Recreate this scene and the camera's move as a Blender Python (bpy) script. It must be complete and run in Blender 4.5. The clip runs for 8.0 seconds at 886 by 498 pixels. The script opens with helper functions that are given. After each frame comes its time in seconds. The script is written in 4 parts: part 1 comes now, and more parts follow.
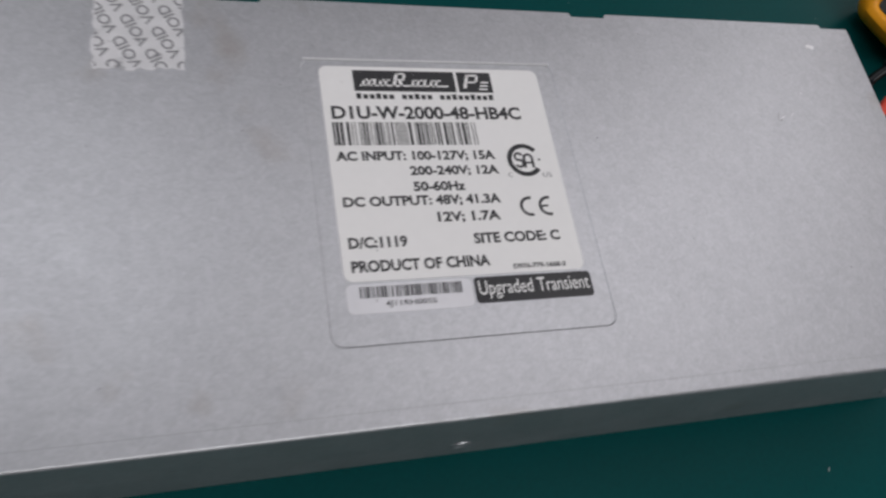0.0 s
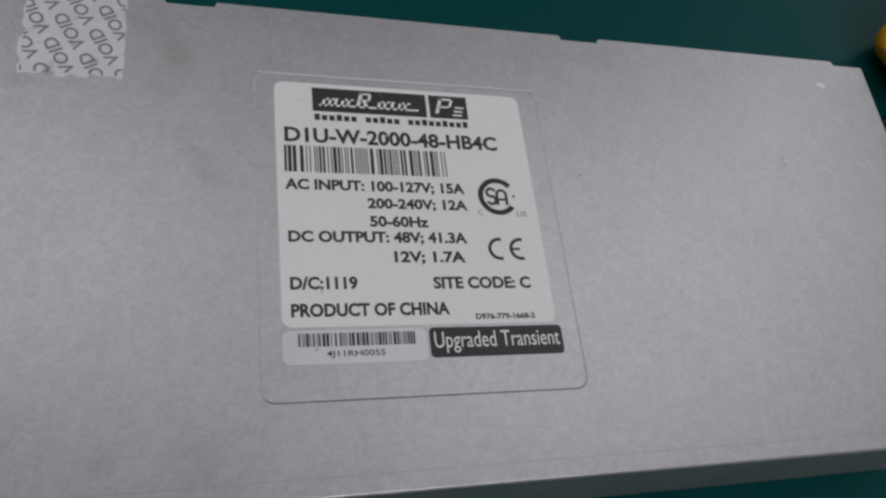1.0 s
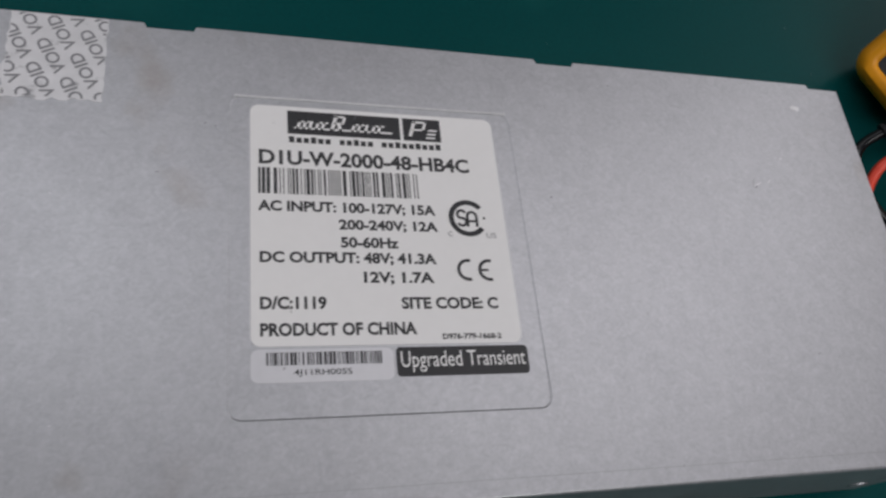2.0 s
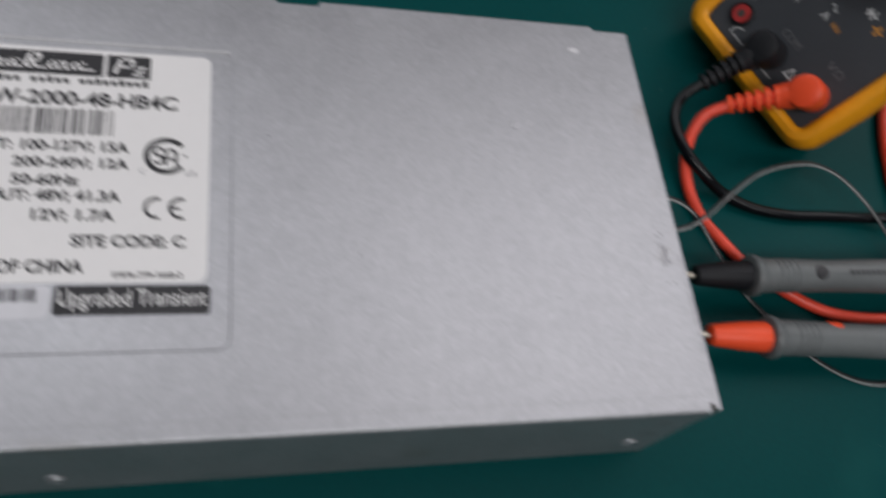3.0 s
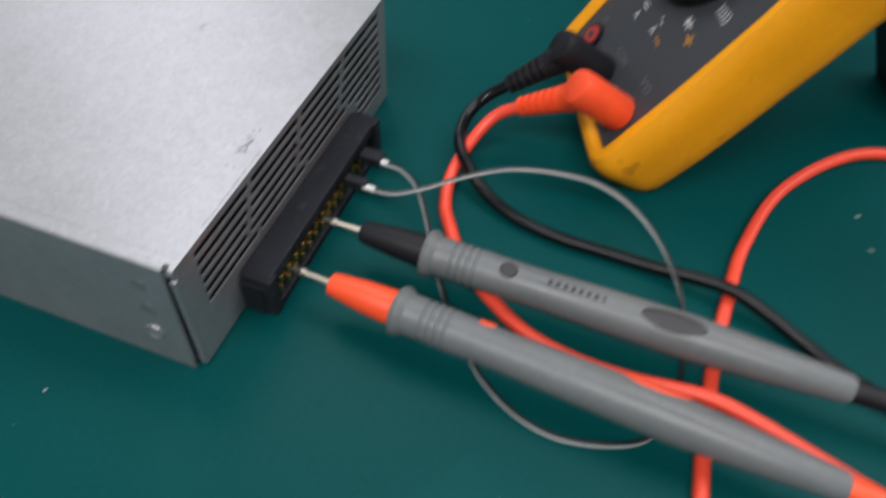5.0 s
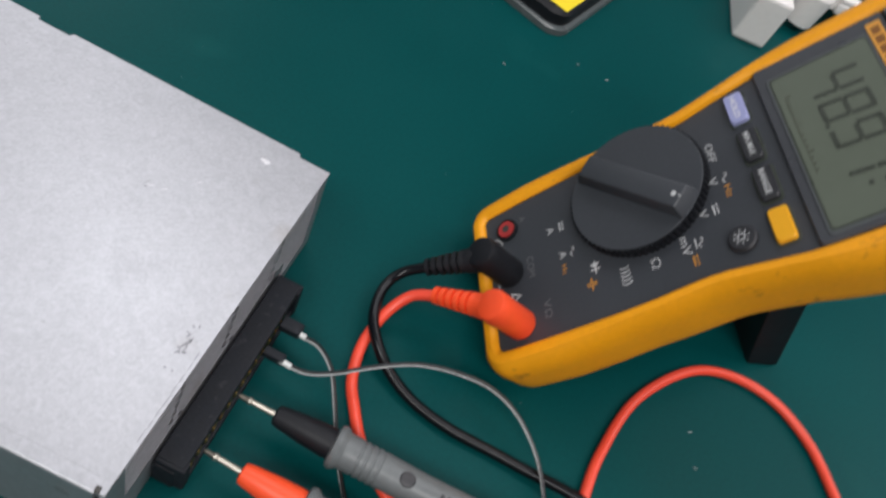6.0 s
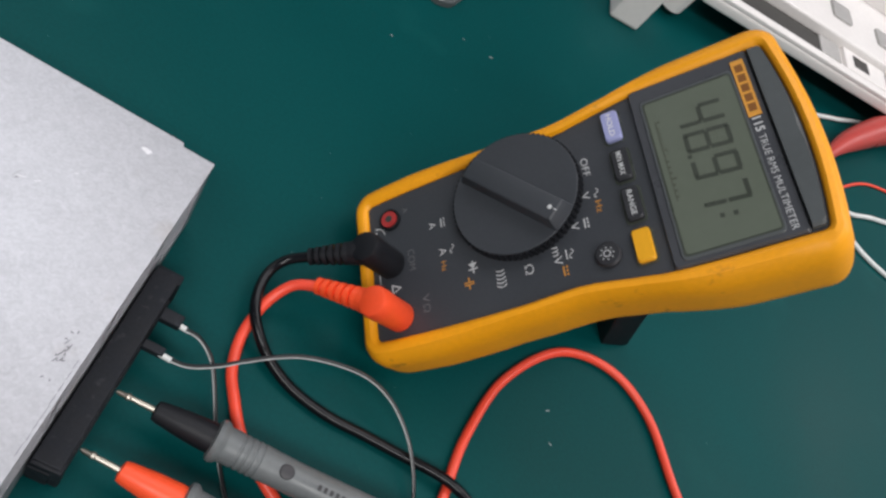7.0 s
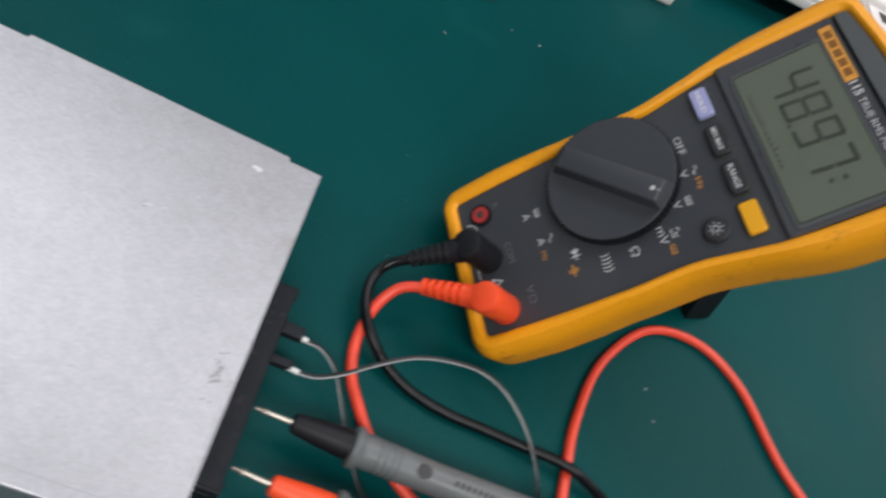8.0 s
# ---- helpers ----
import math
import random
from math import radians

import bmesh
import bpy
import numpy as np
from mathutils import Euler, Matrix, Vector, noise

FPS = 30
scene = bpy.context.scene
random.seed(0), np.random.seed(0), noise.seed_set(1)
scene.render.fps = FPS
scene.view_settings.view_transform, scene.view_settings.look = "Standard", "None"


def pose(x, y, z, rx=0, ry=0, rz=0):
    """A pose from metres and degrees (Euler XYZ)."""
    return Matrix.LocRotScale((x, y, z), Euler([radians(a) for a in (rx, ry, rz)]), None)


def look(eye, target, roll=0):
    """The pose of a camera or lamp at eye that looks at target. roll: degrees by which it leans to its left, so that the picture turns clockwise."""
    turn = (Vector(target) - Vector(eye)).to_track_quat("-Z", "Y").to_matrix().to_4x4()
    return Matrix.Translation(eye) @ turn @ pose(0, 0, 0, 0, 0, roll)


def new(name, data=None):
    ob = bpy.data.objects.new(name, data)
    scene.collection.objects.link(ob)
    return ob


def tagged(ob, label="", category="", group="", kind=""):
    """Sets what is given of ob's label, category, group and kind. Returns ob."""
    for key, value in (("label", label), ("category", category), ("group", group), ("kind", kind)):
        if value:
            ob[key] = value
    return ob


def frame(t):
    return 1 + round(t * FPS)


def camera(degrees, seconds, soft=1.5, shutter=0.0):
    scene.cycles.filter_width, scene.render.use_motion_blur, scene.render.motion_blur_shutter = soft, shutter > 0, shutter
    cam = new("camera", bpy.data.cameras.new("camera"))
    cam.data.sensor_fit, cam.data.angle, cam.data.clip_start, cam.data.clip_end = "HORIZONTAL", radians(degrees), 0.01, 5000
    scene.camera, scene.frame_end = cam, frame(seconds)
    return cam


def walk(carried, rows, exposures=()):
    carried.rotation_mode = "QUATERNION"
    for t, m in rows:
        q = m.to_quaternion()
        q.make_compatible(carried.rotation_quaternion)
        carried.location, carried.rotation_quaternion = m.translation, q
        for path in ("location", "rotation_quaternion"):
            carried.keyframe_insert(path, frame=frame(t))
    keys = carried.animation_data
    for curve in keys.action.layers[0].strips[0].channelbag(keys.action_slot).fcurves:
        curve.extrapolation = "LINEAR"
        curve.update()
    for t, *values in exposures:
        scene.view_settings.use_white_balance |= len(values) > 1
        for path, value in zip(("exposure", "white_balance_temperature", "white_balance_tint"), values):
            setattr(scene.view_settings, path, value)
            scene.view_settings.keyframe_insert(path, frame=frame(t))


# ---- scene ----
cam = camera(59.7, 8.0, soft=2.5, shutter=0.5)
PATH = [
    (0, (-0.20987, -0.02971, 0.20099), (0.38515, 0.73565, -1.54834), 31.40),
    (0.5, (-0.19427, -0.01742, 0.18962), (0.39675, 0.73681, -1.56589), 34.28),
    (1, (-0.19404, -0.01566, 0.19039), (0.3919, 0.7621, -1.55654), 33.75),
    (1.2, (-0.19332, -0.01759, 0.19306), (0.3895, 0.76368, -1.55335), 33.66),
    (2.3, (-0.17753, -0.01415, 0.19747), (0.38939, 0.78716, -1.54509), 32.75),
    (2.5, (-0.1625, -0.01364, 0.19756), (0.4044, 0.77405, -1.5512), 33.03),
    (3, (-0.11352, -0.03384, 0.19954), (0.41501, 0.79372, -1.54281), 29.56),
    (3.5, (-0.06634, -0.06822, 0.19462), (0.39349, 0.86634, -1.51276), 23.66),
    (4, (0.0104, -0.06673, 0.17444), (-0.01703, 1.03451, -1.49485), 3.95),
    (4.5, (0.06376, -0.08344, 0.15813), (-0.40377, 1.05823, -1.41604), -3.90),
    (5, (0.08594, -0.07345, 0.1724), (-0.32008, 1.11858, -1.38138), 2.75),
    (5.2, (0.08641, -0.06832, 0.18701), (-0.25464, 1.15007, -1.36193), 7.19),
    (6.3, (0.01835, -0.0363, 0.23145), (0.24286, 1.22087, -1.30775), 37.93),
    (6.5, (0.01576, -0.03339, 0.23499), (0.34947, 1.20624, -1.29862), 42.31),
    (7, (0.01753, -0.03134, 0.24151), (0.471, 1.18773, -1.27778), 46.23),
    (7.5, (0.0115, -0.03151, 0.23907), (0.4834, 1.17944, -1.28109), 46.58),
    (8, (-0.01437, -0.04106, 0.22808), (0.45652, 1.16496, -1.29632), 41.74),
]
walk(cam, [(t, look(eye, target, roll)) for t, eye, target, roll in PATH],
     [(0.0, -0.15), (0.5, -0.20), (1.0, -0.52), (2.3, -0.26), (3.0, -0.08), (3.5, 0.28), (4.0, 0.24), (4.5, 0.78), (5.2, 0.86), (6.3, 0.66), (8.0, 0.67)])

# ---- world and light ----
world = bpy.data.worlds.new("room_air")
scene.world = world
world.use_nodes = True
world.node_tree.nodes["Background"].inputs[0].default_value = (0.75, 0.82, 0.9, 1)
world.node_tree.nodes["Background"].inputs[1].default_value = 0.15


def lamp(name, eye, target, sx, sy, power, colour):
    data = bpy.data.lights.new(name, "AREA")
    data.shape, data.size, data.size_y = "RECTANGLE", sx, sy
    data.energy, data.color = power, colour
    ob = new(name, data)
    ob.matrix_world = look(eye, target)
    return ob


lamp("ceiling_lamp", (1.20, 0.78, 1.97), (1.20, 0.78, 0), 2.2, 1.4, 17, (1.0, 0.96, 0.98))
lamp("ceiling_lamp_near", (-0.70, 0.95, 1.97), (-0.70, 0.95, 0), 1.0, 0.9, 7, (0.98, 0.97, 1.0))
lamp("ceiling_lamp_west", (-2.2, 2.5, 1.97), (-2.2, 2.5, 0), 1.5, 1.5, 13, (0.98, 0.97, 1.0))
lamp("ceiling_lamp_east", (2.7, 2.0, 1.97), (2.7, 2.0, 0), 1.3, 1.2, 12, (1.0, 0.97, 0.98))
# Added fill without a known fixture; brightens the front wall and the meter.
lamp("added_front_fill", (0.1, -1.30, 1.97), (0.1, -1.30, 0), 2.2, 0.7, 31, (1.0, 0.98, 0.97))


# ---- materials ----
def shader(name, colour, rough=0.5, metal=0.0, vary=0.15, grain=300.0, bump=0.0, coarse=25.0, rough_vary=0.1, stain=None, stain_at=0.6, spec=0.5, stain_scale=0.0):
    """Two scales of variation in colour and roughness, with fine relief."""
    m = bpy.data.materials.new(name)
    m.use_nodes = True
    t = m.node_tree
    p = t.nodes["Principled BSDF"]
    tc = t.nodes.new("ShaderNodeTexCoord")
    fine = t.nodes.new("ShaderNodeTexNoise")
    fine.inputs["Scale"].default_value = grain
    fine.inputs["Detail"].default_value = 4
    wide = t.nodes.new("ShaderNodeTexNoise")
    wide.inputs["Scale"].default_value = coarse
    wide.inputs["Detail"].default_value = 5
    for n in (fine, wide):
        t.links.new(tc.outputs["Object"], n.inputs["Vector"])
    add = t.nodes.new("ShaderNodeMath")
    add.operation = "ADD"
    t.links.new(fine.outputs["Fac"], add.inputs[0])
    t.links.new(wide.outputs["Fac"], add.inputs[1])
    ramp = t.nodes.new("ShaderNodeMapRange")
    ramp.inputs["From Min"].default_value, ramp.inputs["From Max"].default_value = 0.6, 1.4
    ramp.inputs["To Min"].default_value, ramp.inputs["To Max"].default_value = 1 - vary, 1 + vary
    t.links.new(add.outputs[0], ramp.inputs["Value"])
    mul = t.nodes.new("ShaderNodeVectorMath")
    mul.operation = "SCALE"
    mul.inputs[0].default_value = colour
    t.links.new(ramp.outputs[0], mul.inputs["Scale"])
    colour_out = mul.outputs[0]
    if stain:
        patch = t.nodes.new("ShaderNodeTexNoise")
        patch.inputs["Scale"].default_value = stain_scale or coarse * 2.3
        patch.inputs["Detail"].default_value = 7
        t.links.new(tc.outputs["Object"], patch.inputs["Vector"])
        edge = t.nodes.new("ShaderNodeMapRange")
        edge.inputs["From Min"].default_value, edge.inputs["From Max"].default_value = stain_at, stain_at + 0.12
        t.links.new(patch.outputs["Fac"], edge.inputs["Value"])
        mix = t.nodes.new("ShaderNodeMix")
        mix.data_type = "RGBA"
        t.links.new(edge.outputs[0], mix.inputs["Factor"])
        t.links.new(mul.outputs[0], mix.inputs["A"])
        mix.inputs["B"].default_value = (*stain, 1)
        colour_out = mix.outputs["Result"]
    t.links.new(colour_out, p.inputs["Base Color"])
    rr = t.nodes.new("ShaderNodeMapRange")
    rr.inputs["From Min"].default_value, rr.inputs["From Max"].default_value = 0.3, 0.7
    rr.inputs["To Min"].default_value, rr.inputs["To Max"].default_value = max(0.02, rough - rough_vary), rough + rough_vary
    t.links.new(wide.outputs["Fac"], rr.inputs["Value"])
    t.links.new(rr.outputs[0], p.inputs["Roughness"])
    p.inputs["Metallic"].default_value = metal
    p.inputs["Specular IOR Level"].default_value = spec
    if bump:
        b = t.nodes.new("ShaderNodeBump")
        b.inputs["Strength"].default_value, b.inputs["Distance"].default_value = bump, 0.0004
        t.links.new(fine.outputs["Fac"], b.inputs["Height"])
        t.links.new(b.outputs[0], p.inputs["Normal"])
    return m


def steel_material():
    """Galvanised sheet: spangle grains, soft smudges, brushed gloss."""
    m = shader("zinc_steel", (0.43, 0.435, 0.463), 0.40, 0.74, 0.075, 1100, 0.05, 70, 0.03, stain=(0.37, 0.355, 0.355), stain_at=0.64, stain_scale=38)
    t = m.node_tree
    p = t.nodes["Principled BSDF"]
    tc = t.nodes.new("ShaderNodeTexCoord")
    cells = t.nodes.new("ShaderNodeTexVoronoi")
    cells.inputs["Scale"].default_value = 1300
    t.links.new(tc.outputs["Object"], cells.inputs["Vector"])
    grey = t.nodes.new("ShaderNodeSeparateColor")
    t.links.new(cells.outputs["Color"], grey.inputs["Color"])
    r = t.nodes.new("ShaderNodeMapRange")
    r.inputs["To Min"].default_value, r.inputs["To Max"].default_value = 0.965, 1.035
    t.links.new(grey.outputs[0], r.inputs["Value"])
    blotch = t.nodes.new("ShaderNodeTexNoise")
    blotch.inputs["Scale"].default_value = 330
    blotch.inputs["Detail"].default_value = 3
    blotch.inputs["Distortion"].default_value = 1.2
    t.links.new(tc.outputs["Object"], blotch.inputs["Vector"])
    cloud = t.nodes.new("ShaderNodeMapRange")
    cloud.inputs["From Min"].default_value, cloud.inputs["From Max"].default_value = 0.3, 0.7
    cloud.inputs["To Min"].default_value, cloud.inputs["To Max"].default_value = 0.935, 1.055
    t.links.new(blotch.outputs["Fac"], cloud.inputs["Value"])
    both = t.nodes.new("ShaderNodeMath")
    both.operation = "MULTIPLY"
    t.links.new(r.outputs[0], both.inputs[0])
    t.links.new(cloud.outputs[0], both.inputs[1])
    s = t.nodes.new("ShaderNodeVectorMath")
    s.operation = "SCALE"
    old = p.inputs["Base Color"].links[0].from_socket
    t.links.new(old, s.inputs[0])
    t.links.new(both.outputs[0], s.inputs["Scale"])
    t.links.new(s.outputs[0], p.inputs["Base Color"])
    return m


M_MAT = shader("green_bench_mat", (0.001, 0.056, 0.057), 0.38, 0, 0.14, 700, 0.05, 9, 0.06, spec=0.07, stain=(0.003, 0.065, 0.065), stain_at=0.60)
M_STEEL = steel_material()
M_STEEL_IN = shader("dull_inner_steel", (0.10, 0.10, 0.11), 0.6, 0.6)
M_BLACK = shader("black_plastic", (0.008, 0.009, 0.012), 0.5, 0, 0.2, 600, 0.1, spec=0.3)
M_CONN = shader("dusty_black_nylon", (0.011, 0.013, 0.018), 0.62, 0, 0.35, 900, 0.2, 160, stain=(0.03, 0.033, 0.04), stain_at=0.60, spec=0.3)
M_FRAME = shader("grey_window_frame", (0.085, 0.095, 0.10), 0.35, 0, 0.08, 500)
M_PAPER = shader("white_label_paper", (0.80, 0.79, 0.80), 0.45, 0, 0.02, 500, 0.02)
M_INK = shader("black_ink", (0.018, 0.018, 0.022), 0.5, 0, 0.1, 900)
M_GREYINK = shader("grey_ink", (0.22, 0.22, 0.24), 0.5, 0, 0.1, 900)
M_FOIL = shader("silver_foil_label", (0.56, 0.56, 0.59), 0.42, 0.75, 0.05, 400)
M_VOID = shader("silver_security_film", (0.66, 0.655, 0.68), 0.42, 0.3, 0.1, 260, 0.1, 120, stain=(0.36, 0.36, 0.38), stain_at=0.60)
M_GOLD = shader("gold_contact", (0.75, 0.52, 0.18), 0.3, 1.0)
M_TIP = shader("nickel_tip", (0.55, 0.51, 0.44), 0.34, 1.0)
M_PROBE = shader("grey_probe_rubber", (0.140, 0.153, 0.158), 0.45, 0, 0.12, 500, 0.08, 40)
M_PROBE_DARK = shader("dark_grey_rubber", (0.03, 0.03, 0.035), 0.5, 0, 0.15, 700, 0.3)
M_RED = shader("red_plastic", (0.95, 0.088, 0.024), 0.42, 0, 0.06, 400, 0.04)
M_REDCABLE = shader("red_silicone_cable", (0.86, 0.075, 0.038), 0.38, 0, 0.08, 400)
M_BLACKCABLE = shader("black_silicone_cable", (0.005, 0.006, 0.008), 0.20, 0, 0.15, 400, spec=0.25, rough_vary=0.05)
M_WIRE = shader("black_wire", (0.012, 0.013, 0.015), 0.35, 0, 0.2, 500)
M_WIREGREY = shader("grey_wire", (0.42, 0.43, 0.43), 0.35, 0, 0.15, 500)
M_WHITEWIRE = shader("white_wire", (0.72, 0.73, 0.72), 0.4, 0, 0.1, 300)
M_AMBER = shader("amber_holster_rubber", (0.93, 0.375, 0.004), 0.45, 0, 0.07, 500, 0.12, 30, stain=(0.42, 0.16, 0.01), stain_at=0.645, stain_scale=120)
M_FACE = shader("charcoal_face_plastic", (0.043, 0.048, 0.057), 0.45, 0, 0.1, 900, 0.15)
M_BEZEL = shader("dark_bezel_plastic", (0.060, 0.064, 0.074), 0.32, 0, 0.08, 600)
M_BUTTON = shader("black_button_rubber", (0.024, 0.025, 0.03), 0.5, 0, 0.1, 500)
M_BLUE = shader("lavender_button_rubber", (0.35, 0.37, 0.64), 0.5, 0, 0.05, 500)
M_YELLOW = shader("yellow_button_rubber", (0.85, 0.40, 0.01), 0.45, 0, 0.05, 500)
M_LCD = shader("olive_lcd_glass", (0.122, 0.142, 0.112), 0.22, 0, 0.04, 200, 0, 30, 0.03)
# Dark tone for the digits, and for painted shade round display and buttons.
M_SEGSHADE = shader("dark_segment_and_gap_shade", (0.052, 0.061, 0.049), 0.3, 0, 0.05)
M_SCALE = shader("faint_lcd_scale", (0.085, 0.095, 0.072), 0.3, 0, 0.05)
M_PRINT = shader("white_print", (0.60, 0.61, 0.62), 0.5, 0, 0.05, 900)
M_FADED = shader("worn_grey_print", (0.15, 0.155, 0.165), 0.5, 0, 0.1, 900)
M_ORANGEPRINT = shader("orange_print", (0.62, 0.27, 0.04), 0.5, 0, 0.05, 900)
M_BADGE = shader("amber_badge", (0.72, 0.33, 0.05), 0.4, 0, 0.06, 900)
M_BADGEMARK = shader("brown_print", (0.24, 0.09, 0.015), 0.45, 0, 0.06, 900)
M_SOCKET = shader("red_socket", (0.42, 0.035, 0.035), 0.35)
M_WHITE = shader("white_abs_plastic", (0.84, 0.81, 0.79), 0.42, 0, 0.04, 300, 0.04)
# Half the base colour of the white plastic, for blocks, well and pads.
M_WHITEDARK = shader("grey_housing_plastic", (0.42, 0.41, 0.40), 0.5, 0, 0.1, 300)
# Near-black colour painted for the shade down in holes and notches.
M_HOLESHADE = shader("recess_shade", (0.05, 0.048, 0.045), 0.6)
# Near-black colour carries the shade inside the power supply.
M_DEEP = shader("inside_shade_black", (0.008, 0.008, 0.009), 0.8, spec=0.1)
M_CLIP = shader("dark_red_vinyl", (0.50, 0.060, 0.050), 0.35, 0, 0.1, 300)
M_RIM = shader("dull_clear_plastic", (0.10, 0.115, 0.12), 0.25, 0, 0.1)
M_YELLOWTAPE = shader("yellow_sticker", (0.85, 0.66, 0.02), 0.4, 0, 0.05)
M_DUST = shader("pale_dust", (0.24, 0.30, 0.30), 0.7)
# Pale metal for a real scuff and for the painted lip highlight.
M_SCUFFGLINT = shader("scratch_and_lip_highlight", (0.70, 0.70, 0.72), 0.45, 0.4, 0.1, 900)
M_FAINT = shader("faint_scratch", (0.60, 0.60, 0.62), 0.42, 0.7, 0.1, 900)
M_GRIME = shader("dark_scuff", (0.20, 0.20, 0.215), 0.52, 0.7, 0.2, 900)
M_PRESS = shader("rubbed_steel", (0.37, 0.375, 0.395), 0.5, 0.82, 0.05, 1500)
M_WALL = shader("painted_wall", (0.55, 0.56, 0.57), 0.8, 0, 0.05, 40, 0, 2)
M_CEIL = shader("ceiling_board", (0.68, 0.69, 0.70), 0.85, 0, 0.05, 40, 0, 2)
M_FLOOR = shader("grey_floor_vinyl", (0.25, 0.25, 0.25), 0.6, 0, 0.1, 60, 0, 3)


# ---- mesh helpers ----
def mesh_of(name, verts, faces, smooth=False):
    me = bpy.data.meshes.new(name)
    me.from_pydata([tuple(v) for v in verts], [], faces)
    me.validate()
    if smooth:
        for p in me.polygons:
            p.use_smooth = True
    return me


def part(name, bm, material, parent, label="", smooth=False):
    """Links a bmesh, or a ready mesh, as one object under its thing."""
    if isinstance(bm, bmesh.types.BMesh):
        me = bpy.data.meshes.new(name)
        bmesh.ops.recalc_face_normals(bm, faces=bm.faces)
        bm.to_mesh(me)
        bm.free()
        if smooth:
            me.shade_smooth()
            me.set_sharp_from_angle(angle=radians(35))
    else:
        me = bm
    me.materials.clear()
    me.materials.append(material)
    ob = new(name, me)
    if parent:
        ob.parent = parent
    if label:
        ob["label"] = label
    return ob


def thing(name, label, category, m=None, group="", kind=""):
    ob = new(name)
    ob.empty_display_size = 0.01
    if m is not None:
        ob.matrix_world = m
    return tagged(ob, label, category, group, kind)


def block(x0, x1, y0, y1, z0, z1, bevel=0.0, segments=2, bm=None):
    """A box between limits, its edges rounded."""
    one = bmesh.new()
    bmesh.ops.create_cube(one, size=1)
    for v in one.verts:
        v.co = Vector((x0 + (v.co.x + 0.5) * (x1 - x0), y0 + (v.co.y + 0.5) * (y1 - y0), z0 + (v.co.z + 0.5) * (z1 - z0)))
    if bevel:
        bmesh.ops.bevel(one, geom=one.edges[:], offset=bevel, segments=segments, affect="EDGES", profile=0.5)
    if bm is None:
        return one
    me = bpy.data.meshes.new("joined")
    one.to_mesh(me)
    one.free()
    bm.from_mesh(me)
    bpy.data.meshes.remove(me)
    return bm


def rounded(x0, x1, y0, y1, r, n=5):
    """The outline of a rectangle with round corners."""
    out = []
    for cx, cy, a in ((x1 - r, y1 - r, 0), (x0 + r, y1 - r, 90), (x0 + r, y0 + r, 180), (x1 - r, y0 + r, 270)):
        for i in range(n + 1):
            b = radians(a + 90 * i / n)
            out.append((cx + r * math.cos(b), cy + r * math.sin(b)))
    return out


def slab(outline, z0, z1, chamfer=0.0):
    """A flat piece with this outline between two heights."""
    bm = bmesh.new()
    n = len(outline)
    cx, cy = sum(p[0] for p in outline) / n, sum(p[1] for p in outline) / n
    rings = [(z0, 0.0), (z1 - chamfer, 0.0)]
    if chamfer:
        rings.append((z1, chamfer))
    made = []
    for z, inset in rings:
        ring = []
        for x, y in outline:
            d = math.hypot(x - cx, y - cy) or 1
            k = 1 - inset / d
            ring.append(bm.verts.new((cx + (x - cx) * k, cy + (y - cy) * k, z)))
        made.append(ring)
    for a, b in zip(made, made[1:]):
        for i in range(n):
            bm.faces.new((a[i], a[(i + 1) % n], b[(i + 1) % n], b[i]))
    bm.faces.new(made[0][::-1])
    bm.faces.new(made[-1])
    return bm


def lathe(profile, seg=28, axis=None):
    """A turned piece: profile rows of (distance along the axis, radius); axis from a start point along a unit way."""
    bm = bmesh.new()
    start, way = axis or (Vector((0, 0, 0)), Vector((0, 0, 1)))
    turn = Vector(way).to_track_quat("Z", "Y").to_matrix()
    rings = []
    for d, r in profile:
        rings.append([bm.verts.new(Vector(start) + turn @ Vector((r * math.cos(2 * math.pi * i / seg), r * math.sin(2 * math.pi * i / seg), d))) for i in range(seg)])
    for a, b in zip(rings, rings[1:]):
        for i in range(seg):
            bm.faces.new((a[i], a[(i + 1) % seg], b[(i + 1) % seg], b[i]))
    bm.faces.new(rings[0][::-1])
    bm.faces.new(rings[-1])
    return bm


def smooth_line(points, steps=10):
    pts = [Vector(p) for p in points]
    pts = [2 * pts[0] - pts[1], *pts, 2 * pts[-1] - pts[-2]]
    out = []
    for i in range(1, len(pts) - 2):
        p0, p1, p2, p3 = pts[i - 1:i + 3]
        for k in range(steps):
            s = k / steps
            out.append(0.5 * ((2 * p1) + (p2 - p0) * s + (2 * p0 - 5 * p1 + 4 * p2 - p3) * s * s + (3 * p1 - p0 - 3 * p2 + p3) * s ** 3))
    out.append(pts[-2])
    return out


def cable(points, radius, seg=12, steps=10, radii=None):
    """A round cord along a smooth line."""
    line = smooth_line(points, steps)
    bm = bmesh.new()
    rings, side = [], None
    for i, p in enumerate(line):
        way = (line[min(i + 1, len(line) - 1)] - line[max(i - 1, 0)]).normalized()
        if side is None:
            side = way.orthogonal().normalized()
        side = (side - way * side.dot(way)).normalized()
        other = way.cross(side)
        r = radius if radii is None else radii(i / (len(line) - 1))
        rings.append([bm.verts.new(p + r * (math.cos(a) * side + math.sin(a) * other)) for a in (2 * math.pi * k / seg for k in range(seg))])
    for a, b in zip(rings, rings[1:]):
        for k in range(seg):
            bm.faces.new((a[k], a[(k + 1) % seg], b[(k + 1) % seg], b[k]))
    bm.faces.new(rings[0][::-1])
    bm.faces.new(rings[-1])
    return bm


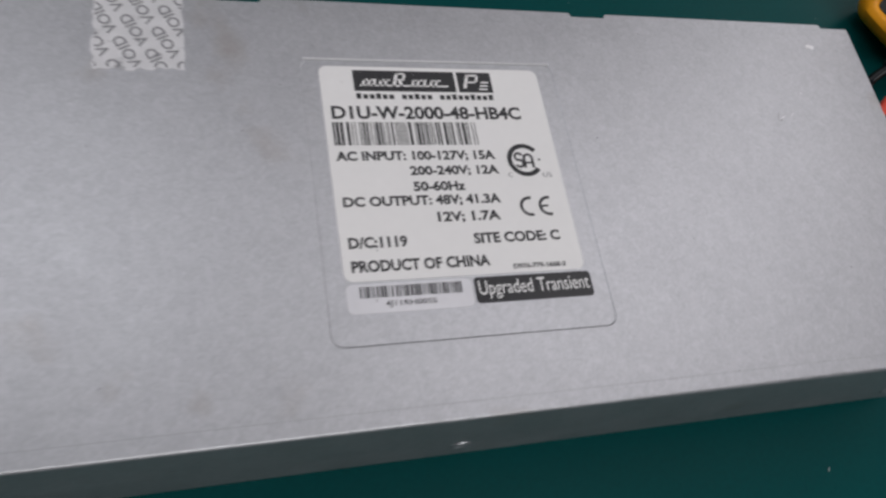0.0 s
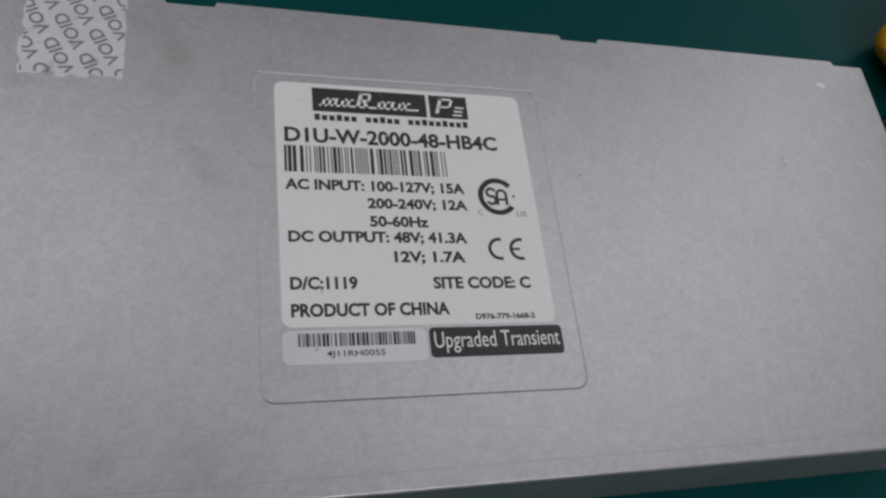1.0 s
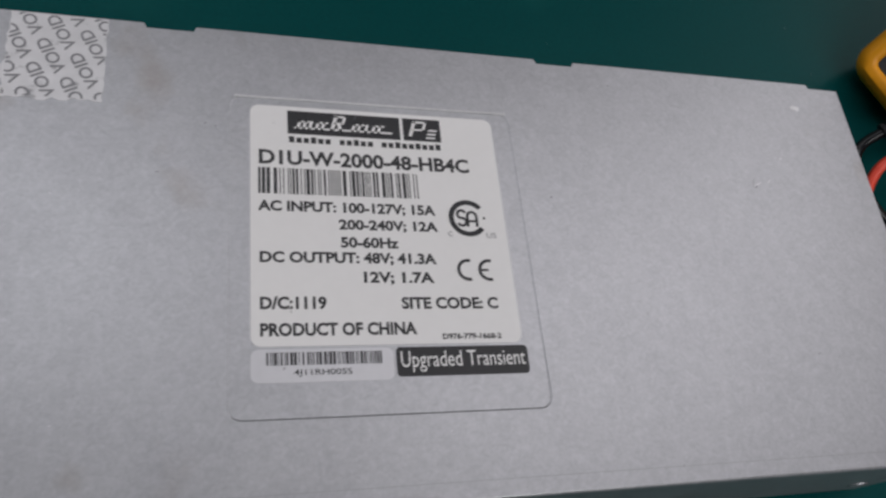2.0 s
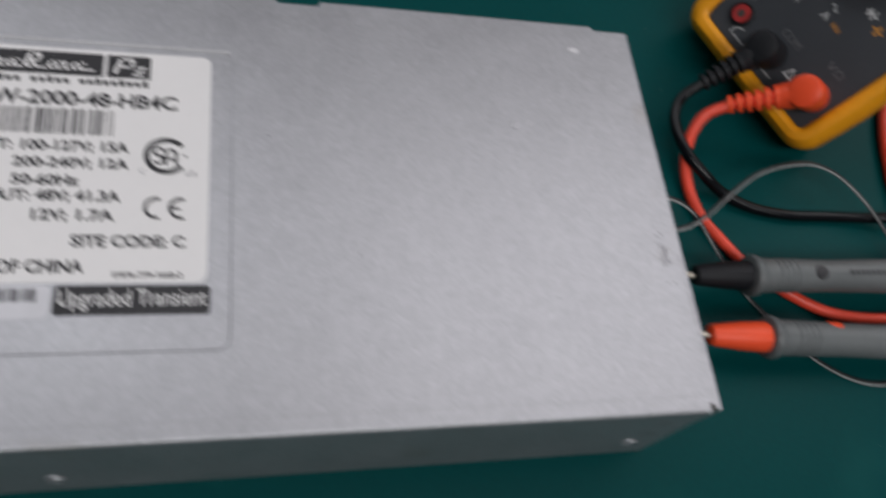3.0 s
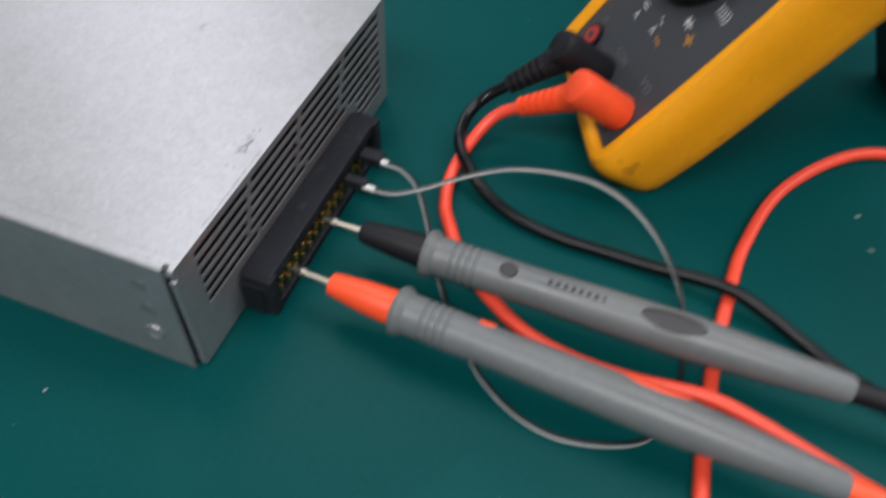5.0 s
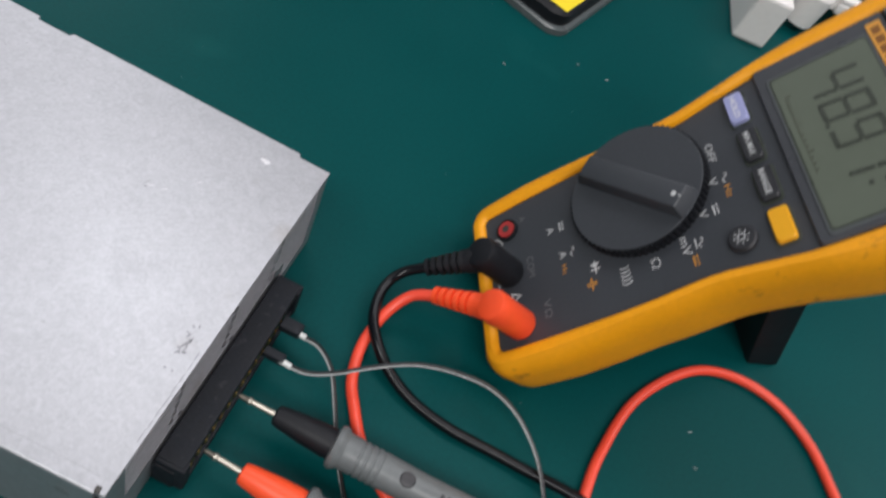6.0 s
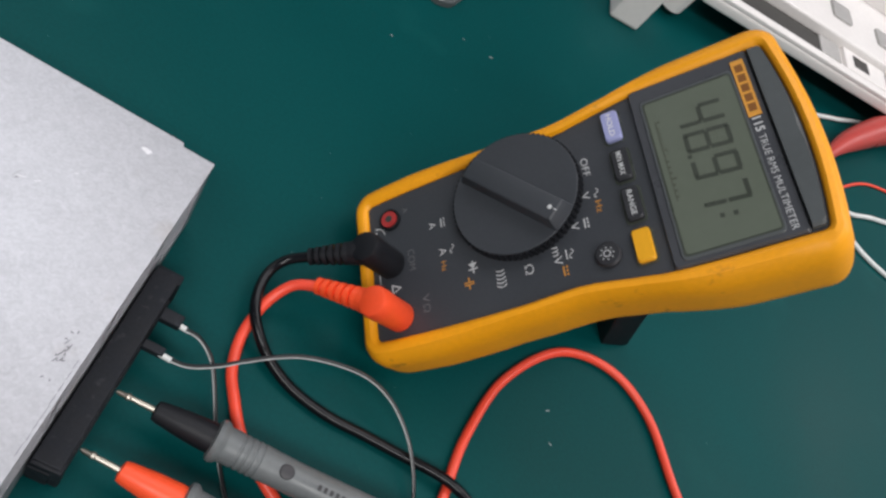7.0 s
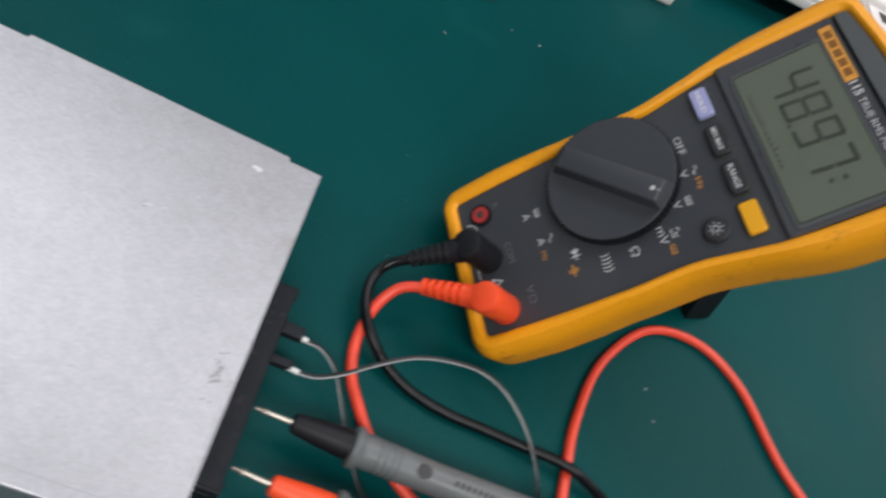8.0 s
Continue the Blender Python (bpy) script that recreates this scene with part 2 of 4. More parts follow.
def letters(words, x, y, width, height, z, weight=0.0, turn=0.0):
    """Raised print of the words; its box starts at (x, y) and has this width and height."""
    cu = bpy.data.curves.new("print", "FONT")
    cu.body, cu.size, cu.offset, cu.resolution_u = words, 1.0, weight, 3
    ob = new("print", cu)
    bpy.context.view_layer.update()
    me = bpy.data.meshes.new_from_object(ob)
    bpy.data.objects.remove(ob)
    bpy.data.curves.remove(cu)
    co = np.empty(len(me.vertices) * 3, dtype=np.float32)
    me.vertices.foreach_get("co", co)
    co = co.reshape(-1, 3)
    low, high = co.min(0), co.max(0)
    co[:, 0] = (co[:, 0] - low[0]) * (width / max(1e-6, high[0] - low[0]))
    co[:, 1] = (co[:, 1] - low[1]) * (height / max(1e-6, high[1] - low[1]))
    if turn:
        c, s = math.cos(radians(turn)), math.sin(radians(turn))
        co[:, :2] = co[:, :2] @ np.array([[c, s], [-s, c]], dtype=np.float32)
    co += np.array([x, y, 0], dtype=np.float32)
    co[:, 2] = z
    me.vertices.foreach_set("co", co.ravel())
    me.update()
    return me


def strips(rects, z0, z1):
    """Several small upright plates, joined."""
    verts, faces = [], []
    for x0, x1, y0, y1 in rects:
        b = len(verts)
        verts += [(x0, y0, z0), (x1, y0, z0), (x1, y1, z0), (x0, y1, z0), (x0, y0, z1), (x1, y0, z1), (x1, y1, z1), (x0, y1, z1)]
        faces += [(b + i for i in f) for f in ((3, 2, 1, 0), (4, 5, 6, 7), (0, 1, 5, 4), (1, 2, 6, 5), (2, 3, 7, 6), (3, 0, 4, 7))]
    return mesh_of("strips", verts, [tuple(f) for f in faces])


def arc_band(cx, cy, r0, r1, a0, a1, z, n=20):
    verts, faces = [], []
    for i in range(n + 1):
        a = radians(a0 + (a1 - a0) * i / n)
        verts += [(cx + r0 * math.cos(a), cy + r0 * math.sin(a), z), (cx + r1 * math.cos(a), cy + r1 * math.sin(a), z)]
    for i in range(n):
        faces.append((2 * i, 2 * i + 1, 2 * i + 3, 2 * i + 2))
    return verts, faces


def merged(*pieces):
    verts, faces = [], []
    for v, f in pieces:
        b = len(verts)
        verts += v
        faces += [tuple(b + i for i in q) for q in f]
    return mesh_of("merged", verts, faces)


def rect_flat(x0, x1, y0, y1, z):
    return [(x0, y0, z), (x1, y0, z), (x1, y1, z), (x0, y1, z)], [(0, 1, 2, 3)]


# ---- the room ----
def setting(name, bm, material, label):
    ob = part(name, bm, material, None)
    return tagged(ob, label, name.split("_")[0], kind="structure")


setting("floor", block(-3, 4, -3, 4, -0.80, -0.75), M_FLOOR, "grey vinyl workshop floor under the bench")
setting("ceiling", block(-3, 4, -3, 4, 2.0, 2.1), M_CEIL, "plain pale ceiling boards over the workshop")
setting("wall_north", block(-3, 4, 4, 4.1, -0.75, 2.0), M_WALL, "plain grey painted workshop wall")
setting("wall_south", block(-3, 4, -3.1, -3, -0.75, 2.0), M_WALL, "plain grey painted workshop wall")
setting("wall_east", block(4, 4.1, -3, 4, -0.75, 2.0), M_WALL, "plain grey painted workshop wall")
setting("wall_west", block(-3.1, -3, -3, 4, -0.75, 2.0), M_WALL, "plain grey painted workshop wall")

bench = thing("workbench", "workbench topped with a smooth dark green mat", "workbench")
part("mat", block(-0.75, 1.0, -0.45, 0.95, -0.003, 0.0, 0.001), M_MAT, bench, "smooth dark green bench mat")
part("bench_top", block(-0.75, 1.0, -0.45, 0.95, -0.035, -0.0032), M_WALL, bench)
for lx in (-0.70, 0.95):
    for ly in (-0.40, 0.90):
        part("leg", block(lx - 0.03, lx + 0.03, ly - 0.03, ly + 0.03, -0.75, -0.035), M_STEEL_IN, bench)

# ---- power supply ----
PL, PW, PH = 0.322, 0.1155, 0.039
TH = 0.0010
FIELD = 0.00019
psu = thing("power_supply", "galvanised steel rack power supply lying on the green mat", "power supply")


def cover_top():
    """Top sheet with three tab notches along its back edge and a shallow stamped field for the label."""
    bm = bmesh.new()
    nd = 0.0014
    outline = [(-PL, 0.0009), (-0.0004, 0.0009), (-0.0004, PW - nd), (-0.0110, PW - nd), (-0.0116, PW)]
    for a, b in ((-0.0910, -0.1030), (-0.1920, -0.2040)):
        outline += [(a, PW), (a - 0.0006, PW - nd), (b + 0.0006, PW - nd), (b, PW)]
    outline += [(-PL, PW)]
    top = [bm.verts.new((x, y, PH)) for x, y in outline]
    low = [bm.verts.new((x, y, PH - TH)) for x, y in outline]
    n = len(top)
    for i in range(n):
        bm.faces.new((low[i], low[(i + 1) % n], top[(i + 1) % n], top[i]))
    field = rounded(-0.1840, -0.1134, 0.0185, 0.0965, 0.003)
    inner = rounded(-0.1836, -0.1138, 0.0189, 0.0961, 0.0027)
    a = [bm.verts.new((x, y, PH)) for x, y in field]
    b = [bm.verts.new((x, y, PH - FIELD)) for x, y in inner]
    k = len(a)
    for i in range(k):
        bm.faces.new((a[i], a[(i + 1) % k], b[(i + 1) % k], b[i]))
    bm.faces.new(b)
    edges = [bm.edges.get((top[i], top[(i + 1) % n])) for i in range(n)] + [bm.edges.get((a[i], a[(i + 1) % k])) for i in range(k)]
    bmesh.ops.triangle_fill(bm, use_beauty=True, edges=edges)
    bm.faces.ensure_lookup_table()
    return bm


def cover_front():
    """Rounded bend of the cover and its front wall, in one swept sheet."""
    prof = [(0.0009 - 0.0009 * math.sin(radians(90 * i / 6)), PH - 0.0009 + 0.0009 * math.cos(radians(90 * i / 6))) for i in range(7)]
    prof += [(-0.0002, 0.030), (-0.0012, 0.0002)]
    inside = [(y + TH, z - TH * 0.4) for y, z in prof[::-1]]
    loop = prof + inside
    bm = bmesh.new()
    l = [bm.verts.new((-PL, y, z)) for y, z in loop]
    r = [bm.verts.new((-0.0030, y, z)) for y, z in loop]
    n = len(loop)
    for i in range(n):
        bm.faces.new((l[i], r[i], r[(i + 1) % n], l[(i + 1) % n]))
    bm.faces.new(l[::-1])
    bm.faces.new(r)
    return bm


top = part("top_cover", cover_top(), M_STEEL, psu, "brushed zinc-plated top sheet with tab notches")
part("front_wall", cover_front(), M_STEEL, psu, smooth=True)
part("front_bend", block(-0.0030, -0.0004, 0.0005, 0.0022, PH - 0.0030, PH - 0.0004, 0.0006), M_STEEL, psu)
part("back_wall", block(-PL, -0.0008, PW - TH - 0.0016, PW - 0.0016, 0.0006, PH - TH), M_STEEL, psu)
part("bottom_tray", block(-PL, -0.0010, 0.0012, PW - 0.002, 0.0, 0.0012), M_STEEL, psu)
part("far_end_wall", block(-PL - 0.0012, -PL, 0, PW, 0.0, PH), M_STEEL, psu)
# Added filler block, coloured near-black so the slots read as shaded.
part("vent_shade_block", block(-0.300, -0.0050, 0.006, PW - 0.006, 0.002, PH - 0.003), M_DEEP, psu, "near-black filler block standing for the shade behind the vents")


def end_panel():
    """Perforated end wall: rows of long slots with staggered bridges."""
    rects = []
    pitch, high = 0.0034, 0.0023
    y0, y1 = 0.0085, 0.1090
    rows = [0.0354 - pitch * i for i in range(9)]
    rects.append((0.0016, y0, 0.0012, PH - 0.0012))
    rects.append((y1, PW - 0.0016, 0.0012, PH - 0.0012))
    rects.append((y0, y1, rows[0] + high / 2, PH - 0.0012))
    rects.append((y0, y1, 0.0012, rows[-1] - high / 2))
    for i, z in enumerate(rows):
        if i < len(rows) - 1:
            rects.append((y0, y1, rows[i + 1] + high / 2, z - high / 2))
        at = y0 + 0.0235 - 0.0011 * (i % 5)
        while at < y1 - 0.004:
            if i > 5 and at < 0.0925:
                at += 0.0262
                continue
            rects.append((at, at + 0.0016, z - high / 2, z + high / 2))
            at += 0.0262
        if i > 5:
            rects.append((y0, 0.0915, z - high / 2, z + high / 2))
    verts, faces = [], []
    for a, b, c, d in rects:
        k = len(verts)
        for x in (-0.0011, -0.0006):
            verts += [(x, a, c), (x, b, c), (x, b, d), (x, a, d)]
        faces += [tuple(k + i for i in f) for f in ((3, 2, 1, 0), (4, 5, 6, 7), (0, 1, 5, 4), (1, 2, 6, 5), (2, 3, 7, 6), (3, 0, 4, 7))]
    return mesh_of("end_panel", verts, faces)


part("end_panel", end_panel(), M_STEEL, psu, "vented steel end wall with rows of slots")
part("corner_flange", block(-0.0022, -0.0005, 0.0004, 0.0018, 0.0008, PH - 0.004, 0.0004), M_STEEL, psu)

# rivet dimple and press marks on the front wall
part("rivet", lathe([(0, 0.0030), (0.0005, 0.0028), (0.0008, 0.0023), (0.0006, 0.0017), (0.0001, 0.0012), (0.0000, 0.0006)], 20, (Vector((-0.0118, -0.0005, 0.0112)), Vector((0, -1, 0)))), M_STEEL, psu, smooth=True)
part("rivet", lathe([(0, 0.0030), (0.0005, 0.0028), (0.0008, 0.0023), (0.0006, 0.0017), (0.0001, 0.0012), (0.0000, 0.0006)], 20, (Vector((-0.150, -0.0005, 0.0112)), Vector((0, -1, 0)))), M_STEEL, psu, smooth=True)
part("rivet", lathe([(0, 0.0030), (0.0005, 0.0028), (0.0008, 0.0023), (0.0006, 0.0017), (0.0001, 0.0012), (0.0000, 0.0006)], 20, (Vector((-0.285, -0.0005, 0.0112)), Vector((0, -1, 0)))), M_STEEL, psu, smooth=True)
for pz, pr, py in ((0.0205, 0.0024, -0.00053), (0.0300, 0.0021, -0.00022)):
    part("press_mark", lathe([(0, pr), (0.00004, pr)], 20, (Vector((-0.0110, py, pz)), Vector((0, -1, 0)))), M_PRESS, psu)
# Dark block on the sheet stands for the shade of a corner hole.
part("corner_hole_shade", block(-0.0034, -0.0016, 0.0006, 0.0024, PH - 0.0020, PH + 0.00005, 0.0003), M_HOLESHADE, psu)
# Dark blocks put the shade of the tab notches into colour.
for a, b in ((-0.0112, -0.0010), (-0.1026, -0.0914), (-0.2036, -0.1924)):
    part("tab_gap_shade", block(a, b, PW - 0.0021, PW - 0.0013, PH - 0.0030, PH - 0.0004), M_HOLESHADE, psu)

part("fold_line", strips([(-PL + 0.002, -0.004, 0.0040, 0.00416)], PH - 0.0001, PH + 0.00004), M_PRESS, psu)

# Added bead in a pale colour, painting the highlight along the back edge.
part("lip_glint", cable([(-0.1830 + 0.0086 * k, 0.0964, PH - 0.00005) for k in range(9)], 0.0003, 8, 3), M_SCUFFGLINT, psu, "added bright bead for the highlight on the stamped field's edge")

# label in the stamped field
ZF = PH - FIELD
label = part("label", slab(rounded(-0.1800, -0.1192, 0.0340, 0.0943, 0.0022), ZF, ZF + 0.00012), M_PAPER, psu, "white printed rating label")
ZI = ZF + 0.00016
part("logo_block", merged(rect_flat(-0.1713, -0.1437, 0.0866, 0.0931, ZI), rect_flat(-0.1429, -0.1332, 0.0866, 0.0931, ZI)), M_INK, label)
def stroke(x, y, w, h, lean=0.3):
    return [(x, y, ZI + 0.00004), (x + w, y, ZI + 0.00004), (x + w + lean * h, y + h, ZI + 0.00004), (x + lean * h, y + h, ZI + 0.00004)], [(0, 1, 2, 3)]


strokes = [stroke(-0.1698, 0.0881, 0.0270 - 0.0030, 0.0005)]
for x in (-0.1693, -0.1679, -0.1665, -0.1649, -0.1635, -0.1561, -0.1547, -0.1529, -0.1511, -0.1497):
    strokes.append(stroke(x, 0.0881, 0.0007, 0.0023))
for x in (-0.1694, -0.1650, -0.1561, -0.1511):
    strokes.append(stroke(x + 0.0006, 0.0899, 0.0028, 0.0005))
strokes += [stroke(-0.1612, 0.0881, 0.0009, 0.0042), stroke(-0.1601, 0.0919, 0.0026, 0.0005), stroke(-0.1602, 0.0900, 0.0024, 0.0005), stroke(-0.1583, 0.0902, 0.0007, 0.0018), stroke(-0.1590, 0.0881, 0.0009, 0.0019, -0.2)]
strokes += [stroke(-0.1416, 0.0879, 0.0009, 0.0044), stroke(-0.1405, 0.0918, 0.0032, 0.0006), stroke(-0.1408, 0.0896, 0.0028, 0.0005), stroke(-0.1380, 0.0900, 0.0007, 0.0020), stroke(-0.1372, 0.0874, 0.0024, 0.0005), stroke(-0.1368, 0.0885, 0.0022, 0.0005), stroke(-0.1364, 0.0896, 0.0022, 0.0005)]
part("logo_mark", merged(*strokes), M_PAPER, label)
part("logo_line", merged(*[rect_flat(-0.1710 + 0.00172 * k, -0.1710 + 0.00172 * k + 0.00125, 0.0842, 0.0856 + 0.0003 * (k % 3 == 0), ZI) for k in range(22) if k not in (6, 12)]), M_INK, label)


def print_on(words, x0, x1, y, high, weight=0.038, material=None, z=None, parent=None):
    return part("print", letters(words, x0, y, x1 - x0, high, ZI if z is None else z, weight), material or M_INK, parent or label)


print_on("D1U-W-2000-48-HB4C", -0.1780, -0.1268, 0.0780, 0.0040, 0.032)
print_on("AC INPUT: 100-127V; 15A", -0.1783, -0.1368, 0.0654, 0.0032)
print_on("200-240V; 12A", -0.1602, -0.1366, 0.0611, 0.0031)
print_on("50-60Hz", -0.1600, -0.1465, 0.0570, 0.0028)
print_on("DC OUTPUT: 48V; 41.3A", -0.1780, -0.1378, 0.0527, 0.0032)
print_on("12V; 1.7A", -0.1552, -0.1388, 0.0480, 0.0032)
print_on("D/C:1119", -0.1780, -0.1638, 0.0422, 0.0030)
print_on("SITE CODE: C", -0.1470, -0.1240, 0.0422, 0.0029)
print_on("PRODUCT OF CHINA", -0.1780, -0.1440, 0.0362, 0.0030)
print_on("D976-779-1668-2", -0.1382, -0.1242, 0.0350, 0.0014)


def barcode(x0, x1, y0, y1, count, seed, z):
    rng = random.Random(seed)
    widths = [rng.choice((1, 1, 1, 2, 2, 3)) for _ in range(count * 2)]
    unit = (x1 - x0) / sum(widths)
    at, out = x0, []
    for i, w in enumerate(widths):
        if i % 2 == 0:
            out.append(rect_flat(at, at + w * unit, y0, y1, z))
        at += w * unit
    return merged(*out)


tagged(part("barcode", barcode(-0.1782, -0.1400, 0.0703, 0.0771, 46, 5, ZI), M_INK, label), kind="stuff")
# approval marks
part("approval_ring", merged(arc_band(-0.1287, 0.0655, 0.0036, 0.0049, 40, 322, ZI, 32)), M_INK, label)
part("approval_sign", merged(arc_band(-0.1303, 0.0665, 0.0007, 0.0014, 20, 270, ZI, 12), arc_band(-0.1303, 0.0645, 0.0007, 0.0014, -160, 90, ZI, 12), arc_band(-0.1277, 0.0660, 0.0008, 0.0015, 0, 180, ZI, 12),
    rect_flat(-0.1292, -0.1285, 0.0632, 0.0660, ZI), rect_flat(-0.1269, -0.1262, 0.0632, 0.0660, ZI), rect_flat(-0.1286, -0.1268, 0.0644, 0.0650, ZI), rect_flat(-0.1249, -0.1243, 0.0653, 0.0659, ZI)), M_INK, label)
print_on("C", -0.1342, -0.1330, 0.0605, 0.0013, 0.004, M_GREYINK)
print_on("US", -0.1245, -0.1220, 0.0603, 0.0014, 0.004, M_GREYINK)
part("conformity_mark", merged(arc_band(-0.1302, 0.0519, 0.0020, 0.0028, 75, 285, ZI, 20), arc_band(-0.1250, 0.0519, 0.0020, 0.0028, 75, 285, ZI, 20), rect_flat(-0.1272, -0.1252, 0.0516, 0.0522, ZI)), M_INK, label)

serial = part("serial_sticker", slab(rounded(-0.1800, -0.1498, 0.0262, 0.0334, 0.0016), ZF, ZF + 0.0001), M_FOIL, psu, "silver serial number sticker")
tagged(part("barcode", barcode(-0.1768, -0.1520, 0.0299, 0.0327, 40, 9, ZI), M_INK, serial), kind="stuff")
print_on("4J11RH005S", -0.1712, -0.1590, 0.0273, 0.0017, 0.008, parent=serial)
upgrade = part("upgrade_sticker", slab(rounded(-0.1492, -0.1184, 0.0268, 0.0334, 0.0010), ZF, ZF + 0.0001), M_INK, psu, "black sticker with white words")
print_on("Upgraded Transient", -0.1482, -0.1192, 0.0277, 0.0047, 0.0, M_PAPER, parent=upgrade)


for sticker in (label, serial, upgrade):
    sticker.location.x = 0.0006


def ragged(x0, x1, y0, y1, seed):
    rng = random.Random(seed)
    pts = []
    n = 14
    for i in range(n):
        pts.append((x0 + (x1 - x0) * i / n, y0 + rng.uniform(-0.0005, 0.0008)))
    for i in range(n):
        pts.append((x1 + rng.uniform(-0.0003, 0.0003), y0 + (y1 - y0) * i / n))
    for i in range(n):
        pts.append((x1 + (x0 - x1) * i / n, y1))
    for i in range(n):
        pts.append((x0 + rng.uniform(-0.0007, 0.0003), y1 + (y0 - y1) * i / n))
    return pts


seal = part("security_seal", slab(ragged(-0.2325, -0.2118, 0.0918, PW - 0.0002, 3), PH, PH + 0.0001), M_VOID, psu, "torn silver tamper seal printed VOID")


def clipped(me, x0, x1, y0, y1):
    """The print, cut off at the sticker's edges."""
    bm = bmesh.new()
    bm.from_mesh(me)
    for co, no in (((x0, 0, 0), (-1, 0, 0)), ((x1, 0, 0), (1, 0, 0)), ((0, y0, 0), (0, -1, 0)), ((0, y1, 0), (0, 1, 0))):
        bmesh.ops.bisect_plane(bm, geom=bm.verts[:] + bm.edges[:] + bm.faces[:], plane_co=co, plane_no=no, clear_outer=True)
    left = len(bm.faces)
    bm.to_mesh(me)
    bm.free()
    return left


for row in range(-4, 7):
    for col in range(-2, 5):
        sx, sy = -0.2106 - 0.0016 * row - 0.0072 * col, 0.1032 - 0.0068 * row + 0.0035 * col
        words = letters("VOID", sx, sy, 0.0102, 0.0030, PH + 0.00015, 0.018, 119)
        if clipped(words, -0.2322, -0.2120, 0.0924, PW - 0.0004):
            part("print", words, M_GREYINK, seal)

# scratches and scuffs on the top sheet
def mark(x, y, long, wide, turn, material, seed):
    rng = random.Random(seed)
    pts = []
    for i in range(12):
        a = 2 * math.pi * i / 12
        k = rng.uniform(0.65, 1.0)
        px, py = long / 2 * k * math.cos(a), wide / 2 * k * math.sin(a)
        c, s = math.cos(radians(turn)), math.sin(radians(turn))
        pts.append((x + c * px - s * py, y + s * px + c * py, PH + 0.00006))
    part("scuff", mesh_of("scuff", pts, [tuple(range(12))]), material, psu)


mark(-0.0188, 0.1062, 0.0040, 0.0022, -10, M_SCUFFGLINT, 1)
mark(-0.0405, 0.0790, 0.0030, 0.0005, 25, M_FAINT, 2)
mark(-0.0365, 0.0800, 0.0024, 0.0004, 40, M_FAINT, 3)
mark(-0.0300, 0.0880, 0.0016, 0.0004, 30, M_FAINT, 4)
for k in range(7):
    mark(-0.0045 - 0.0022 * random.random(), 0.0385 + 0.0009 * k, 0.0016 + 0.001 * random.random(), 0.0004, 60 + 20 * random.random(), M_GRIME, 10 + k)
for k in range(8):
    mark(-0.0010 - 0.0006 * random.random(), 0.016 + 0.0034 * k, 0.0030 + 0.002 * random.random(), 0.00025, 88 + 4 * random.random(), M_GRIME, 50 + k)
for k in range(10):
    mark(-0.0035 - 0.0035 * random.random(), 0.030 + 0.018 * random.random(), 0.0007 + 0.0008 * random.random(), 0.0005, 180 * random.random(), M_GRIME, 70 + k)
for k in range(26):
    mark(-0.24 + 0.24 * random.random(), 0.004 + 0.105 * random.random(), 0.0005 + 0.0006 * random.random(), 0.00025, 180 * random.random(), M_GRIME if k % 3 else M_FAINT, 100 + k)
mark(-0.1050, 0.0722, 0.0010, 0.0005, 20, M_GRIME, 30)
mark(-0.0418, 0.0795, 0.0042, 0.0005, 75, M_PRESS, 31)
mark(-0.0412, 0.0782, 0.0016, 0.0004, 60, M_GRIME, 32)

# output connector on the end wall
conn = part("connector", block(0.0, 0.0082, 0.0210, 0.0870, 0.0118, 0.0155, 0.0005), M_CONN, psu, "black moulded edge connector with gold contacts")
part("connector_base", block(-0.0004, 0.0060, 0.0195, 0.0885, 0.0006, 0.0122, 0.0004), M_CONN, conn)
part("connector_lip", block(0.0055, 0.0085, 0.0215, 0.0865, 0.0006, 0.0034, 0.0004), M_CONN, conn)
part("connector_cheek", block(0.0, 0.0088, 0.0200, 0.0236, 0.0006, 0.0150, 0.0006), M_CONN, conn)
part("connector_cheek", block(0.0, 0.0088, 0.0842, 0.0880, 0.0006, 0.0150, 0.0006), M_CONN, conn)
for k in range(14):
    y = 0.0262 + 0.0040 * k
    for z, lean in ((0.0088, 0.0004), (0.0056, -0.0004)):
        part("contact_pin", block(0.0058, 0.0079, y - 0.0005 + lean, y + 0.0005 + lean, z - 0.0014, z + 0.0014, 0.0002, 1), M_GOLD, conn)

# ---- jumper wire across two contacts ----
jumper = thing("jumper_wire", "thin grey and black jumper wire looped from the connector", "wire")
